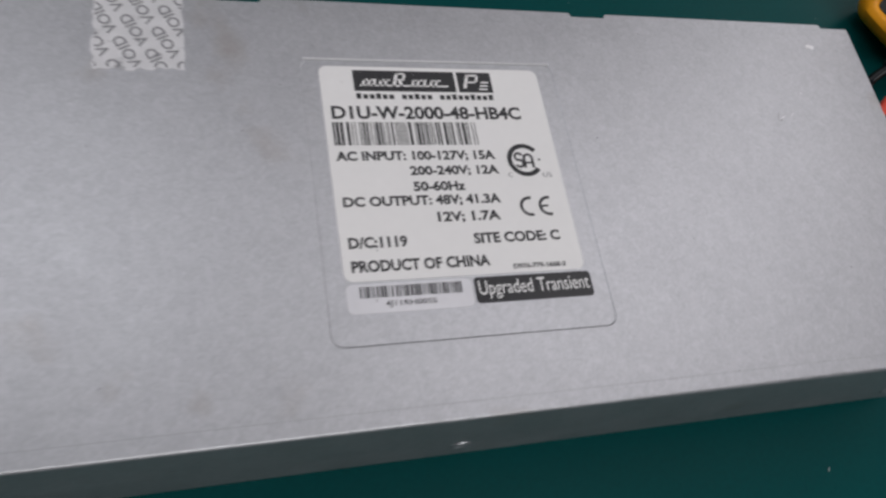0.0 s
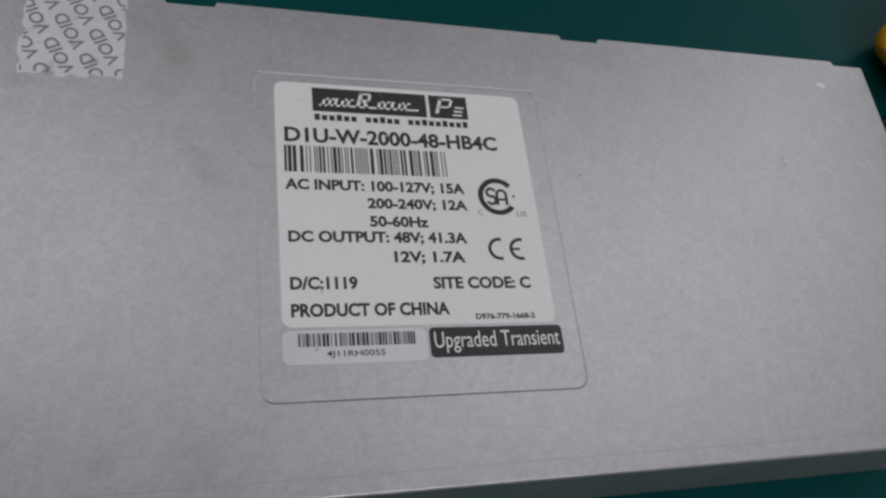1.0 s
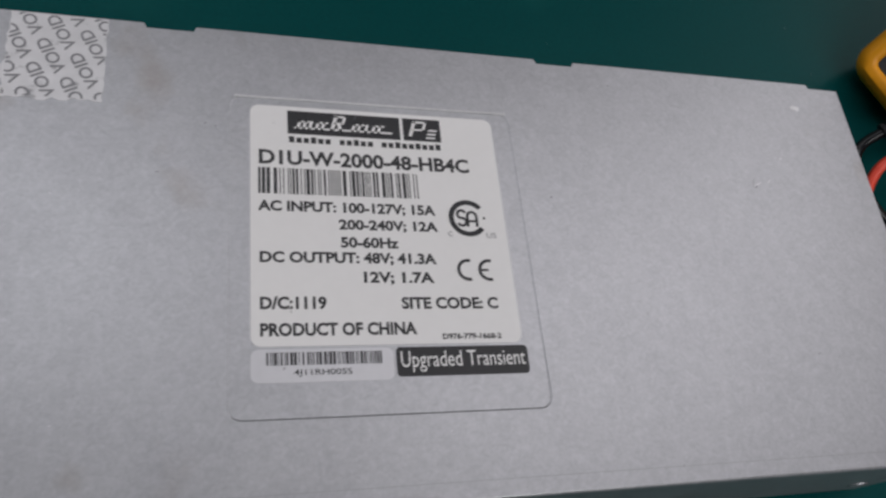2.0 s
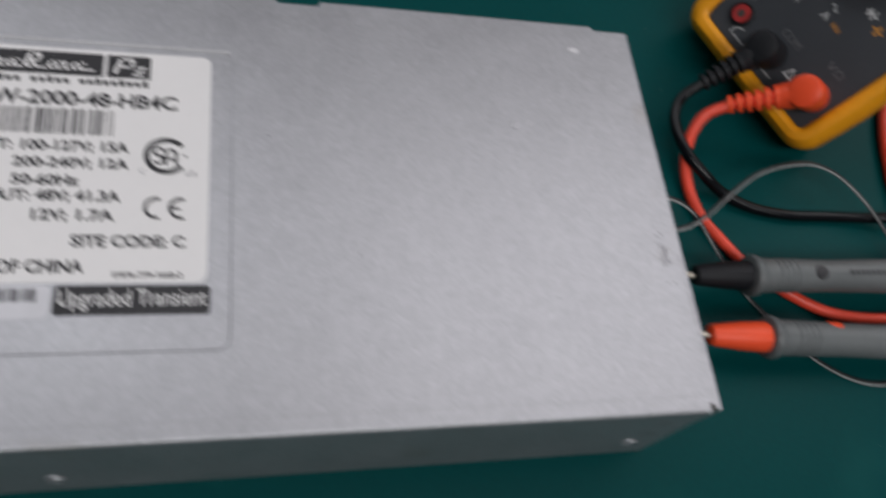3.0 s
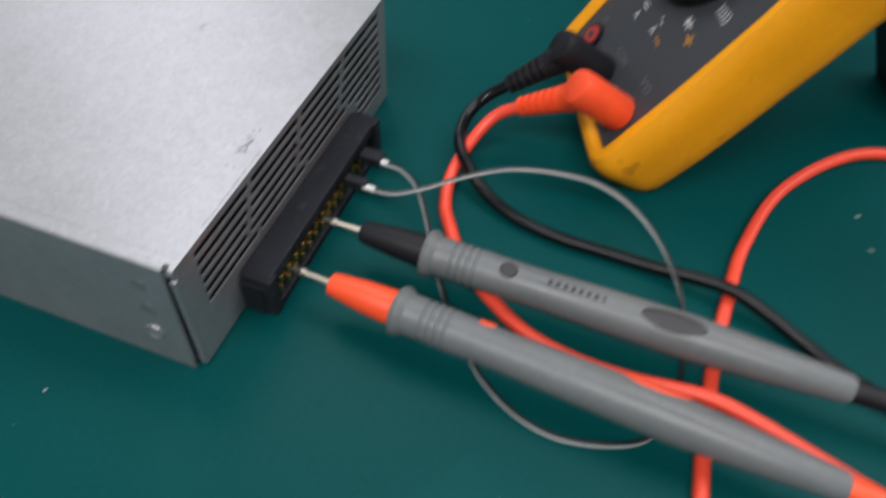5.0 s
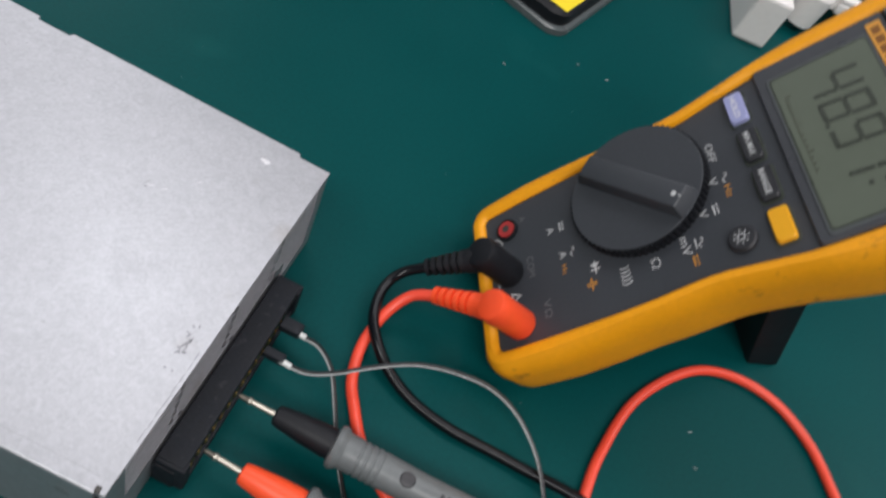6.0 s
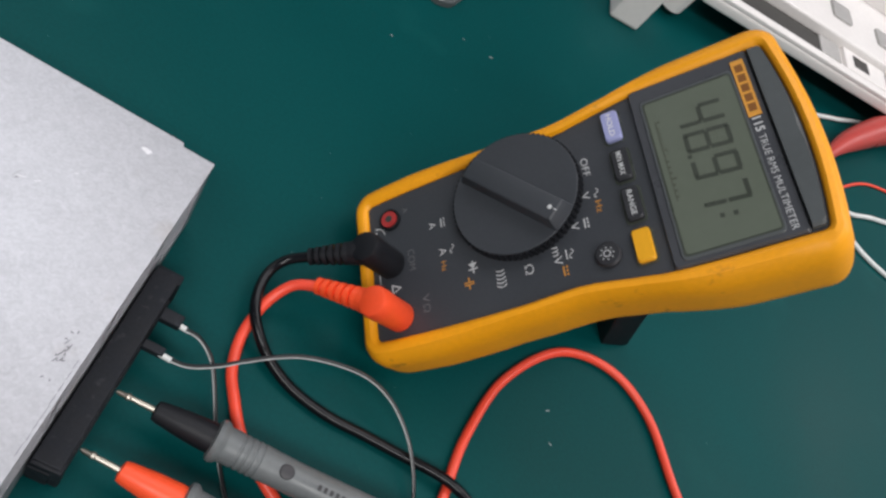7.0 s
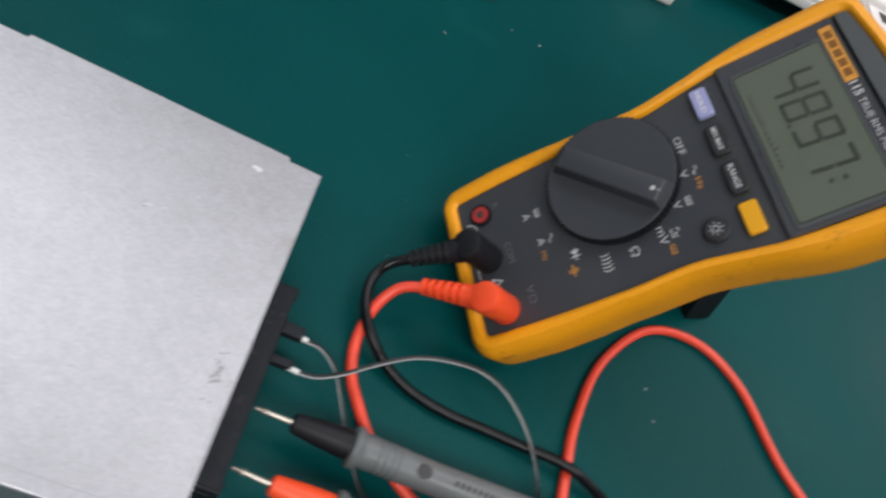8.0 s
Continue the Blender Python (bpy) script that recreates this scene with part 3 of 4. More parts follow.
A = [(0.0152, 0.0634, 0.0108), (0.0232, 0.0641, 0.0110), (0.0311, 0.0679, 0.0125), (0.0377, 0.0727, 0.0138), (0.0460, 0.0784, 0.0150), (0.0539, 0.0826, 0.0155), (0.0648, 0.0859, 0.0152), (0.0767, 0.0874, 0.0140), (0.0880, 0.0848, 0.0115), (0.0988, 0.0771, 0.0080), (0.1064, 0.0662, 0.0050), (0.1105, 0.0554, 0.0020),
     (0.1121, 0.0436, 0.0009), (0.1117, 0.0328, 0.0009), (0.1094, 0.0244, 0.0009), (0.1044, 0.0194, 0.0009), (0.0955, 0.0158, 0.0009), (0.0856, 0.0144, 0.0009), (0.0756, 0.0166, 0.0009), (0.0665, 0.0217, 0.0009), (0.0600, 0.0275, 0.0009), (0.0524, 0.0363, 0.0009), (0.0463, 0.0442, 0.0012), (0.0402, 0.0530, 0.0030), (0.0346, 0.0619, 0.0060), (0.0286, 0.0698, 0.0095), (0.0221, 0.0739, 0.0108), (0.0161, 0.0742, 0.0110)]
part("wire", cable(A, 0.00065, 10, 12), M_WIRE, jumper)
# Thinner pale grey cord that follows the black one on its -y side.
part("pale_line", cable([(x, y - 0.00066, z + 0.00004) for x, y, z in A], 0.0003, 8, 12), M_WIREGREY, jumper, "thin pale grey line along the wire")
part("bare_end", cable([(0.0142, 0.0634, 0.0110), (0.0180, 0.0631, 0.0112)], 0.0009, 10, 4), M_WHITEWIRE, jumper)
part("bare_end", cable([(0.0141, 0.0743, 0.0112), (0.0173, 0.0741, 0.0112)], 0.0009, 10, 4), M_WHITEWIRE, jumper)
for y, half in ((0.0640, 0.0014), (0.0752, 0.0021)):
    part("crimp_housing", block(0.0084, 0.0153, y - half, y + half, 0.0093, 0.0125, 0.0004), M_CONN, jumper)


# ---- test probes ----
def probe(tip, tail, nose_material, spot_material, spot_turn, label_text, nose_label):
    tip, tail = Vector(tip), Vector(tail)
    way = (tail - tip).normalized()
    long = (tail - tip).length
    ob = thing("test_probe", label_text, "test probe", group="meter test probes")
    ax = (tip, way)
    part("needle", lathe([(0, 0.0003), (0.0008, 0.0007), (0.0030, 0.0008), (0.0034, 0.0011), (0.0042, 0.0011), (0.0046, 0.0008), (0.0130, 0.0010)], 14, ax), M_TIP, ob, smooth=True)
    part("nose", lathe([(0.0118, 0.0018), (0.0123, 0.0029), (0.0140, 0.0033), (0.0220, 0.0042), (0.0290, 0.0046), (0.0312, 0.0045)], 26, ax), nose_material, ob, nose_label, True)
    prof = [(0.0305, 0.0050), (0.0310, 0.0062), (0.0322, 0.0066), (0.0334, 0.0062), (0.0340, 0.0056), (0.0346, 0.0054), (0.0370, 0.0054)]
    for k in range(4):
        a = 0.0385 + 0.0021 * k
        prof += [(a, 0.0054), (a + 0.0003, 0.0051), (a + 0.0007, 0.0051), (a + 0.0010, 0.0054)]
    prof += [(0.0500, 0.0052), (0.0600, 0.0051), (0.0850, 0.0056), (0.1020, 0.0058), (long - 0.0200, 0.0049), (long - 0.0010, 0.0036), (long, 0.0030)]
    part("handle", lathe(prof, 32, ax), M_PROBE, ob, "grey rubber handle with ribs", True)
    side = Vector((0, 0, 1)).cross(way).normalized()
    up = way.cross(side)
    c, s = math.cos(radians(spot_turn)), math.sin(radians(spot_turn))
    out = (up * c + side * s).normalized()
    cross = way.cross(out)

    def pad(d, a, b, radius, material, name):
        rows = []
        n, m = 24, 4
        bm = bmesh.new()
        mid = bm.verts.new(tip + way * d + out * (radius + 0.00028))
        for j in range(1, m + 1):
            ring = []
            for i in range(n):
                g = 2 * math.pi * i / n
                x, w = a * j / m * math.cos(g), b * j / m * math.sin(g)
                ang = w / radius
                lift = 0.00028 if j < m else -0.0003
                ring.append(bm.verts.new(tip + way * (d + x) + (out * math.cos(ang) + cross * math.sin(ang)) * (radius + lift)))
            rows.append(ring)
        for i in range(n):
            bm.faces.new((mid, rows[0][i], rows[0][(i + 1) % n]))
        for p, q in zip(rows, rows[1:]):
            for i in range(n):
                bm.faces.new((p[i], q[i], q[(i + 1) % n], p[(i + 1) % n]))
        part(name, bm, material, ob, smooth=True)

    pad(0.0540, 0.0027, 0.0027, 0.0052, spot_material, "round_spot")
    pad(0.0965, 0.0092, 0.0033, 0.0057, spot_material, "thumb_pad")
    for k in range(8):
        bx = 0.0645 + 0.0020 * k
        bm = bmesh.new()
        quad = []
        for dx, w in ((0, -0.0008), (0.0011, -0.0008), (0.0011, 0.0008), (0, 0.0008)):
            quad.append(bm.verts.new(tip + way * (bx + dx) + (out * math.cos(w / 0.0054) + cross * math.sin(w / 0.0054)) * 0.00552))
        bm.faces.new(quad)
        part("moulded_mark", bm, M_PROBE_DARK, ob)
    end = tail
    part("strain_relief", cable([end - way * 0.002, end + way * 0.012 + Vector((0, 0, -0.001)), end + way * 0.030 + Vector((0.0, -0.004, -0.005))], 0.0026, 14, 8, lambda s: 0.0030 - 0.0008 * s), nose_material, ob, smooth=True)
    return ob


probe((0.0092, 0.0476, 0.0114), (0.1495, 0.0464, 0.0118), M_BLACK, M_PROBE_DARK, -10, "grey rubber test probe with black nose touching the connector", "black nose cone")
probe((0.0092, 0.0292, 0.0114), (0.1495, 0.0208, 0.0116), M_RED, M_RED, 52, "grey rubber test probe with red nose touching the connector", "bright red nose cone")

# ---- multimeter ----
JX = Vector((0.42710, -0.90421, 0.0))
JY = Vector((0.51385, 0.24272, 0.82283))
JZ = Vector((-0.74401, -0.35143, 0.56829))
METER = Matrix.Translation((0.0605, 0.1435, 0.0224)) @ Matrix((JX, JY, JZ)).transposed().to_4x4()
meter = thing("multimeter", "handheld digital multimeter in amber holster, propped on its stand", "multimeter", METER)
MC = 0.0190  # middle line across the face at the display


def between(rows, u):
    for (a, p), (b, q) in zip(rows, rows[1:]):
        if u <= b:
            return p + (q - p) * max(0, u - a) / (b - a)
    return rows[-1][1]


def face_half(u):
    return between(((-0.012, 0.0272), (0.010, 0.0284), (0.029, 0.0289), (0.045, 0.0291), (0.055, 0.0286), (0.062, 0.0283), (0.069, 0.0288), (0.077, 0.0302), (0.091, 0.0324), (0.108, 0.0331), (0.140, 0.0332)), u)


def rim(u):
    """How far the holster stands out beside the face: slim at the waist."""
    return between(((-0.016, 1.05), (0.010, 1.10), (0.024, 0.98), (0.038, 0.76), (0.070, 0.74), (0.086, 0.74), (0.103, 1.10), (0.140, 1.18)), u)


def thick(u):
    return between(((-0.016, 0.77), (0.010, 0.80), (0.030, 0.82), (0.058, 0.86), (0.085, 0.90), (0.110, 1.05), (0.140, 1.08)), u)


def mid(u):
    return 0.0185 - 0.0005 * (u / 0.134)


def face_outline(grow, low=-0.0095, high=0.1358, arc=0.0026, corner=0.0026):
    """Closed outline of the face, grown outwards."""
    pts = []
    lo, hi = low - grow * 1.05, high + grow * 0.8
    gl, gh = grow * rim(low), grow * rim(high)
    r = corner + grow * 1.0
    hwl, hwh = face_half(low) + gl, face_half(high) + gh
    for i in range(7):
        a = radians(270 + 90 * i / 6)
        pts.append((hwl - r + r * math.cos(a), lo + r + r * math.sin(a)))
    for i in range(1, 26):
        u = lo + r + (hi - lo - 2 * r) * i / 26
        pts.append((face_half(u) + grow * rim(u), u))
    for i in range(7):
        a = radians(90 * i / 6)
        pts.append((hwh - r + r * math.cos(a), hi - r + r * math.sin(a)))
    side = len(pts)
    for i in range(1, 10):
        x = (hwh - r) * (1 - 2 * i / 10)
        pts.append((x, hi + arc * (1 - (x / (hwh - r)) ** 2)))
    left = [(-x - 0.18 * max(grow, 0), y) for x, y in pts[:side]][::-1]
    return [(mid(y) + x, y) for x, y in pts + left]


def loft(rings):
    bm = bmesh.new()
    made = [[bm.verts.new(p) for p in ring] for ring in rings]
    n = len(made[0])
    for a, b in zip(made, made[1:]):
        for i in range(n):
            bm.faces.new((a[i], a[(i + 1) % n], b[(i + 1) % n], b[i]))
    return bm, made


rings = []
for grow, w in ((-0.0004, -0.004), (-0.0003, 0.0004), (0.0004, 0.0014), (0.0016, 0.0019), (0.0036, 0.0014), (0.0052, -0.0006), (0.0062, -0.0050), (0.0064, -0.0100), (0.0062, -0.0125), (0.0060, -0.0200), (0.0053, -0.0255), (0.0036, -0.0290), (0.0000, -0.0312)):
    rings.append([(x, u, w * (thick(u) if w < -0.004 else 1)) for x, u in face_outline(grow)])
bm, made = loft(rings)
bm.faces.new(made[-1])
part("holster", bm, M_AMBER, meter, "scuffed amber rubber holster", True)
face = part("face", slab(face_outline(-0.0005), -0.006, 0.0), M_FACE, meter, "charcoal plastic face plate")

# display end: bezel, window and print
bez = part("bezel", slab(rounded(MC - 0.0336, MC + 0.0315, 0.0926, 0.1306, 0.0012), -0.001, 0.0016, 0.0008), M_BEZEL, meter, "dark glossy display bezel")
brow = [p for p in face_outline(-0.0012) if p[1] > 0.1314]
part("bezel_brow", slab([(brow[0][0], 0.1309), *brow, (brow[-1][0], 0.1309)], -0.001, 0.0030, 0.0010), M_FRAME, meter)
part("window_frame", slab(rounded(MC - 0.0278, MC + 0.0298, 0.0955, 0.1248, 0.0015), 0.0016, 0.0020, 0.0003), M_FRAME, bez)
# Dark outline paints the shadow that the recessed display gets at its edges.
part("window_shade_line", slab(rounded(MC - 0.0268, MC + 0.0288, 0.0963, 0.1242, 0.0012), 0.0020, 0.00206), M_SEGSHADE, bez)
lcd = part("display", slab(rounded(MC - 0.0261, MC + 0.0282, 0.0969, 0.1237, 0.0010), 0.0020, 0.00215), M_LCD, meter, "olive grey liquid crystal display reading 48.97")


def seven(bits, x, y, w, h, t, z, lean=0.08):
    """One digit of bar segments, leaning a little."""
    g = t * 0.18
    bars = {"a": (g + t / 2, w - g - t / 2, h - t, h), "g": (g + t / 2, w - g - t / 2, h / 2 - t / 2, h / 2 + t / 2), "d": (g + t / 2, w - g - t / 2, 0, t),
            "f": (0, t, h / 2 + g, h - g), "b": (w - t, w, h / 2 + g, h - g), "e": (0, t, g, h / 2 - g), "c": (w - t, w, g, h / 2 - g)}
    out = []
    for k in bits:
        x0, x1, y0, y1 = bars[k]
        out.append(([(x + px + lean * py, y + py, z) for px, py in ((x0, y0), (x1, y0), (x1, y1), (x0, y1))], [(0, 1, 2, 3)]))
    return out


LZ = 0.00222
for bits, x in (("fgbc", -0.0014), ("abcdefg", 0.0081), ("abcdfg", 0.0176), ("abc", 0.0271)):
    tagged(part("digit", merged(*seven(bits, x, 0.1054, 0.0073, 0.0138, 0.0014, LZ)), M_SEGSHADE, lcd), kind="stuff")
part("decimal_point", merged(rect_flat(0.0158, 0.0171, 0.1052, 0.1064, LZ)), M_SEGSHADE, lcd)
for bx, by in ((0.0376, 0.1090), (0.0380, 0.1128)):
    part("unit_mark", merged(rect_flat(bx, bx + 0.0015, by, by + 0.0013, LZ)), M_SEGSHADE, lcd)
part("bar_scale", merged(rect_flat(0.0005, 0.0295, 0.0986, 0.0989, LZ), *[rect_flat(0.0005 + 0.0021 * k, 0.0012 + 0.0021 * k, 0.0989, 0.0996 + 0.0008 * (k % 5 == 0), LZ) for k in range(14)]), M_SCALE, lcd)
badge = part("badge", slab([(-0.0112, 0.1251), (0.0099, 0.1251), (0.0099, 0.1290), (-0.0112, 0.1290)], 0.0016, 0.0019), M_BADGE, meter, "amber maker's badge")
part("badge_mark", merged(*[rect_flat(-0.0094 + 0.0037 * k, -0.0066 + 0.0037 * k, 0.1259, 0.1282, 0.00195) for k in range(5)]), M_BADGEMARK, badge)


def meter_print(words, v, u, width, high, material, weight=-0.006, z=0.00015, turn=0.0, parent=None):
    return part("print", letters(words, v - width / 2, u - high / 2, width, high, z, weight, turn), material, parent or face)


meter_print("115", 0.0130, 0.1270, 0.0050, 0.0026, M_PRINT, 0.02, 0.0018, parent=bez)
meter_print("TRUE RMS MULTIMETER", 0.0328, 0.1269, 0.0322, 0.0020, M_PRINT, -0.006, 0.0018, parent=bez)
for words, v, u, w, h, m in (("OFF", 0.0062, 0.0736, 0.0068, 0.0024, M_PRINT), ("V", 0.0165, 0.0716, 0.0027, 0.0026, M_PRINT), ("Hz", 0.0216, 0.0752, 0.0042, 0.0020, M_ORANGEPRINT), ("V", 0.0259, 0.0662, 0.0027, 0.0026, M_PRINT),
        ("mV", 0.0340, 0.0586, 0.0064, 0.0028, M_PRINT), ("Ω", 0.0356, 0.0487, 0.0035, 0.0029, M_PRINT), ("A", 0.0192, 0.0192, 0.0027, 0.0026, M_PRINT), ("Hz", 0.0248, 0.0190, 0.0036, 0.0018, M_ORANGEPRINT),
        ("A", 0.0080, 0.0163, 0.0027, 0.0026, M_PRINT), ("COM", 0.0183, 0.0069, 0.0080, 0.0026, M_FADED), ("V", 0.0344, 0.0108, 0.0030, 0.0026, M_FADED), ("Ω", 0.0380, 0.0108, 0.0030, 0.0026, M_FADED), ("A", -0.0020, 0.0062, 0.0022, 0.0022, M_FADED)):
    meter_print(words, v, u, w, h, m)
# range signs: dashes, waves, diode, capacitor, beeper
Z0 = 0.00015


def sign(name, *pieces, material=M_PRINT):
    part(name, merged(*pieces), material, face)


def dashes(v, u):
    return [rect_flat(v - 0.0017, v + 0.0017, u, u + 0.0005, Z0)] + [rect_flat(v - 0.0017 + d, v - 0.0009 + d, u + 0.0011, u + 0.0016, Z0) for d in (0, 0.0013, 0.0026)]


def wave(v, u):
    return [arc_band(v + d, u, 0.00055, 0.00085, a, a + 180, Z0, 8) for d, a in ((0, 0), (0.0016, 180))]


sign("direct_sign", *dashes(0.0259, 0.0692))
sign("direct_sign", *dashes(0.0080, 0.0196))
sign("alternating_sign", *wave(0.0158, 0.0752))
sign("alternating_sign", *wave(0.0338, 0.0632), rect_flat(0.0328, 0.0362, 0.0614, 0.0618, Z0))
sign("alternating_sign", *wave(0.0184, 0.0227))
sign("beeper_sign", *[arc_band(0.0310 + 0.0014 * k, 0.0387, 0.0020, 0.00235, -40 - 3 * k, 40 + 3 * k, Z0, 8) for k in range(5)])
sign("diode_sign", rect_flat(0.0262, 0.0308, 0.0292, 0.0297, Z0), rect_flat(0.0290, 0.0295, 0.0278, 0.0311, Z0), ([(0.0270, 0.0278, Z0), (0.0290, 0.0294, Z0), (0.0270, 0.0311, Z0)], [(0, 1, 2)]))
sign("capacitor_sign", rect_flat(0.0318, 0.0334, 0.0271, 0.0276, Z0), rect_flat(0.0346, 0.0362, 0.0271, 0.0276, Z0), rect_flat(0.0334, 0.0338, 0.0256, 0.0291, Z0), rect_flat(0.0342, 0.0346, 0.0256, 0.0291, Z0), material=M_ORANGEPRINT)
sign("direct_sign", *dashes(0.0398, 0.0596), material=M_ORANGEPRINT)
part("socket_line", merged(arc_band(0.0050, -0.0062, 0.0030, 0.0034, 90, 190, 0.00015, 10), rect_flat(0.0195, 0.0245, -0.0065, -0.0061, 0.00015), rect_flat(0.0030, 0.0120, -0.0065, -0.0061, 0.00015)), M_PRINT, face)
part("warning_sign", merged(([(0.0255, -0.0020, 0.00015), (0.0262, -0.0014, 0.00015), (0.0288, -0.0014, 0.00015), (0.0295, -0.0020, 0.00015)], [(0, 3, 2, 1)]), ([(0.0255, -0.0020, 0.00015), (0.0262, -0.0017, 0.00015), (0.0276, 0.0012, 0.00015), (0.0275, 0.0020, 0.00015)], [(0, 1, 2, 3)]), ([(0.0295, -0.0020, 0.00015), (0.0275, 0.0020, 0.00015), (0.0275, 0.0011, 0.00015), (0.0288, -0.0016, 0.00015)], [(0, 1, 2, 3)])), M_PRINT, face)


def button(v, u, w, h, material, words, name, tall=0.0022, word_material=None):
    b = part(name, slab(rounded(v - w / 2, v + w / 2, u - h / 2, u + h / 2, 0.0011), -0.001, tall, 0.0006), material, meter, smooth=True)
    part("button_gap", slab(rounded(v - w / 2 - 0.0007, v + w / 2 + 0.0007, u - h / 2 - 0.0007, u + h / 2 + 0.0007, 0.0015), -0.0012, 0.00022), M_SEGSHADE, b)
    if words:
        part("print", letters(words, v - w * 0.38, u - 0.0009, w * 0.76, 0.0018, tall + 0.0001, 0.01), word_material or M_PRINT, b)
    return b


button(-0.0046, 0.0851, 0.0112, 0.0055, M_BLUE, "HOLD", "hold_button", word_material=M_PAPER)
button(0.0104, 0.0853, 0.0114, 0.0053, M_BUTTON, "MIN MAX", "min_max_button")
button(0.0250, 0.0856, 0.0116, 0.0053, M_BUTTON, "RANGE", "range_button")
button(0.0396, 0.0857, 0.0110, 0.0056, M_YELLOW, "", "yellow_button")
lb = part("light_button", lathe([(-0.001, 0.0042), (0.0012, 0.0042), (0.0019, 0.0036), (0.0020, 0.0001)], 24, (Vector((0.0392, 0.0746, 0)), Vector((0, 0, 1)))), M_BUTTON, meter, smooth=True)
part("sun_sign", merged(arc_band(0.0392, 0.0746, 0.0009, 0.0012, 0, 360, 0.0022, 16), *[(lambda c, s: ([(0.0392 + c * r - s * w, 0.0746 + s * r + c * w, 0.0022) for r, w in ((0.0017, -0.00014), (0.0023, -0.00014), (0.0023, 0.00014), (0.0017, 0.00014))], [(0, 1, 2, 3)]))(math.cos(k * math.pi / 4), math.sin(k * math.pi / 4)) for k in range(8)]), M_PRINT, lb)

# rotary switch
DV, DU, DR = 0.0090, 0.0494, 0.0225


def dial_rings(n, rows):
    """A turned disc; each row is height, radius and depth of the scallops."""
    bm = bmesh.new()
    rings = []
    for w, r, notch in rows:
        rings.append([bm.verts.new((DV + (r - (notch if i % 3 == 0 else 0)) * math.cos(2 * math.pi * i / n), DU + (r - (notch if i % 3 == 0 else 0)) * math.sin(2 * math.pi * i / n), w)) for i in range(n)])
    for a, b in zip(rings, rings[1:]):
        for i in range(n):
            bm.faces.new((a[i], a[(i + 1) % n], b[(i + 1) % n], b[i]))
    bm.faces.new(rings[-1])
    return bm


dial = part("rotary_dial", dial_rings(216, ((0.0030, DR - 0.0008, 0.0), (0.0042, DR - 0.0004, 0.0), (0.0047, DR - 0.0004, 0.0), (0.0048, DR - 0.0006, 0.0))), M_FACE, meter, "round charcoal dial with a toothed rim")
part("dial_teeth", dial_rings(216, ((-0.001, DR + 0.0002, 0.0004), (0.0030, DR + 0.0004, 0.0008), (0.0042, DR + 0.0003, 0.0008), (0.0042, DR - 0.0002, 0.0002))), M_BLACK, dial, "black toothed grip edge")
ang = 0.782
gl, gw = 0.0208, 0.0050
bm = bmesh.new()
c, s = math.cos(ang), math.sin(ang)


def dial_at(a, b, w):
    return (DV + c * a - s * b, DU + s * a + c * b, w)


low_ring = [bm.verts.new(dial_at(*p, 0.0046)) for p in ((-gl, -gw), (gl + 0.001, -gw), (gl + 0.001, gw), (-gl, gw))]
high_ring = [bm.verts.new(dial_at(*p, 0.0100)) for p in ((-gl + 0.003, -gw * 0.78), (gl - 0.0006, -gw * 0.78), (gl - 0.0006, gw * 0.78), (-gl + 0.003, gw * 0.78))]
for i in range(4):
    bm.faces.new((low_ring[i], low_ring[(i + 1) % 4], high_ring[(i + 1) % 4], high_ring[i]))
bm.faces.new(high_ring)
bmesh.ops.bevel(bm, geom=bm.edges[:], offset=0.0006, segments=2, affect="EDGES", profile=0.5)
part("dial_grip", bm, M_FACE, dial, smooth=True)
dx, du, dw = dial_at(0.0178, 0, 0.0101)
part("dial_dot", lathe([(0, 0.0008), (0.00008, 0.0008)], 18, (Vector((dx, du, dw)), Vector((0, 0, 1)))), M_PRINT, dial)
part("dial_pointer", mesh_of("pointer", [dial_at(0.0192, -0.00015, 0.0101), dial_at(0.0204, -0.00015, 0.0101), dial_at(0.0204, 0.00015, 0.0101), dial_at(0.0192, 0.00015, 0.0101)], [(0, 1, 2, 3)]), M_PRINT, dial)

# sockets
sock = part("ampere_socket", lathe([(0.0001, 0.0042), (0.0012, 0.0042), (0.0014, 0.0036), (0.0006, 0.0030)], 26, (Vector((0, 0, 0)), Vector((0, 0, 1)))), M_BLACK, meter, smooth=True)
part("socket_sleeve", lathe([(0.0006, 0.0031), (0.0016, 0.0031), (0.0016, 0.0020)], 24, (Vector((0, 0, 0)), Vector((0, 0, 1)))), M_SOCKET, sock, "red socket sleeve")
# Dark disc paints the shade inside the socket.
part("socket_hole_shade", lathe([(0.0014, 0.0013), (0.0018, 0.0013)], 18, (Vector((0, 0, 0)), Vector((0, 0, 1)))), M_HOLESHADE, sock)


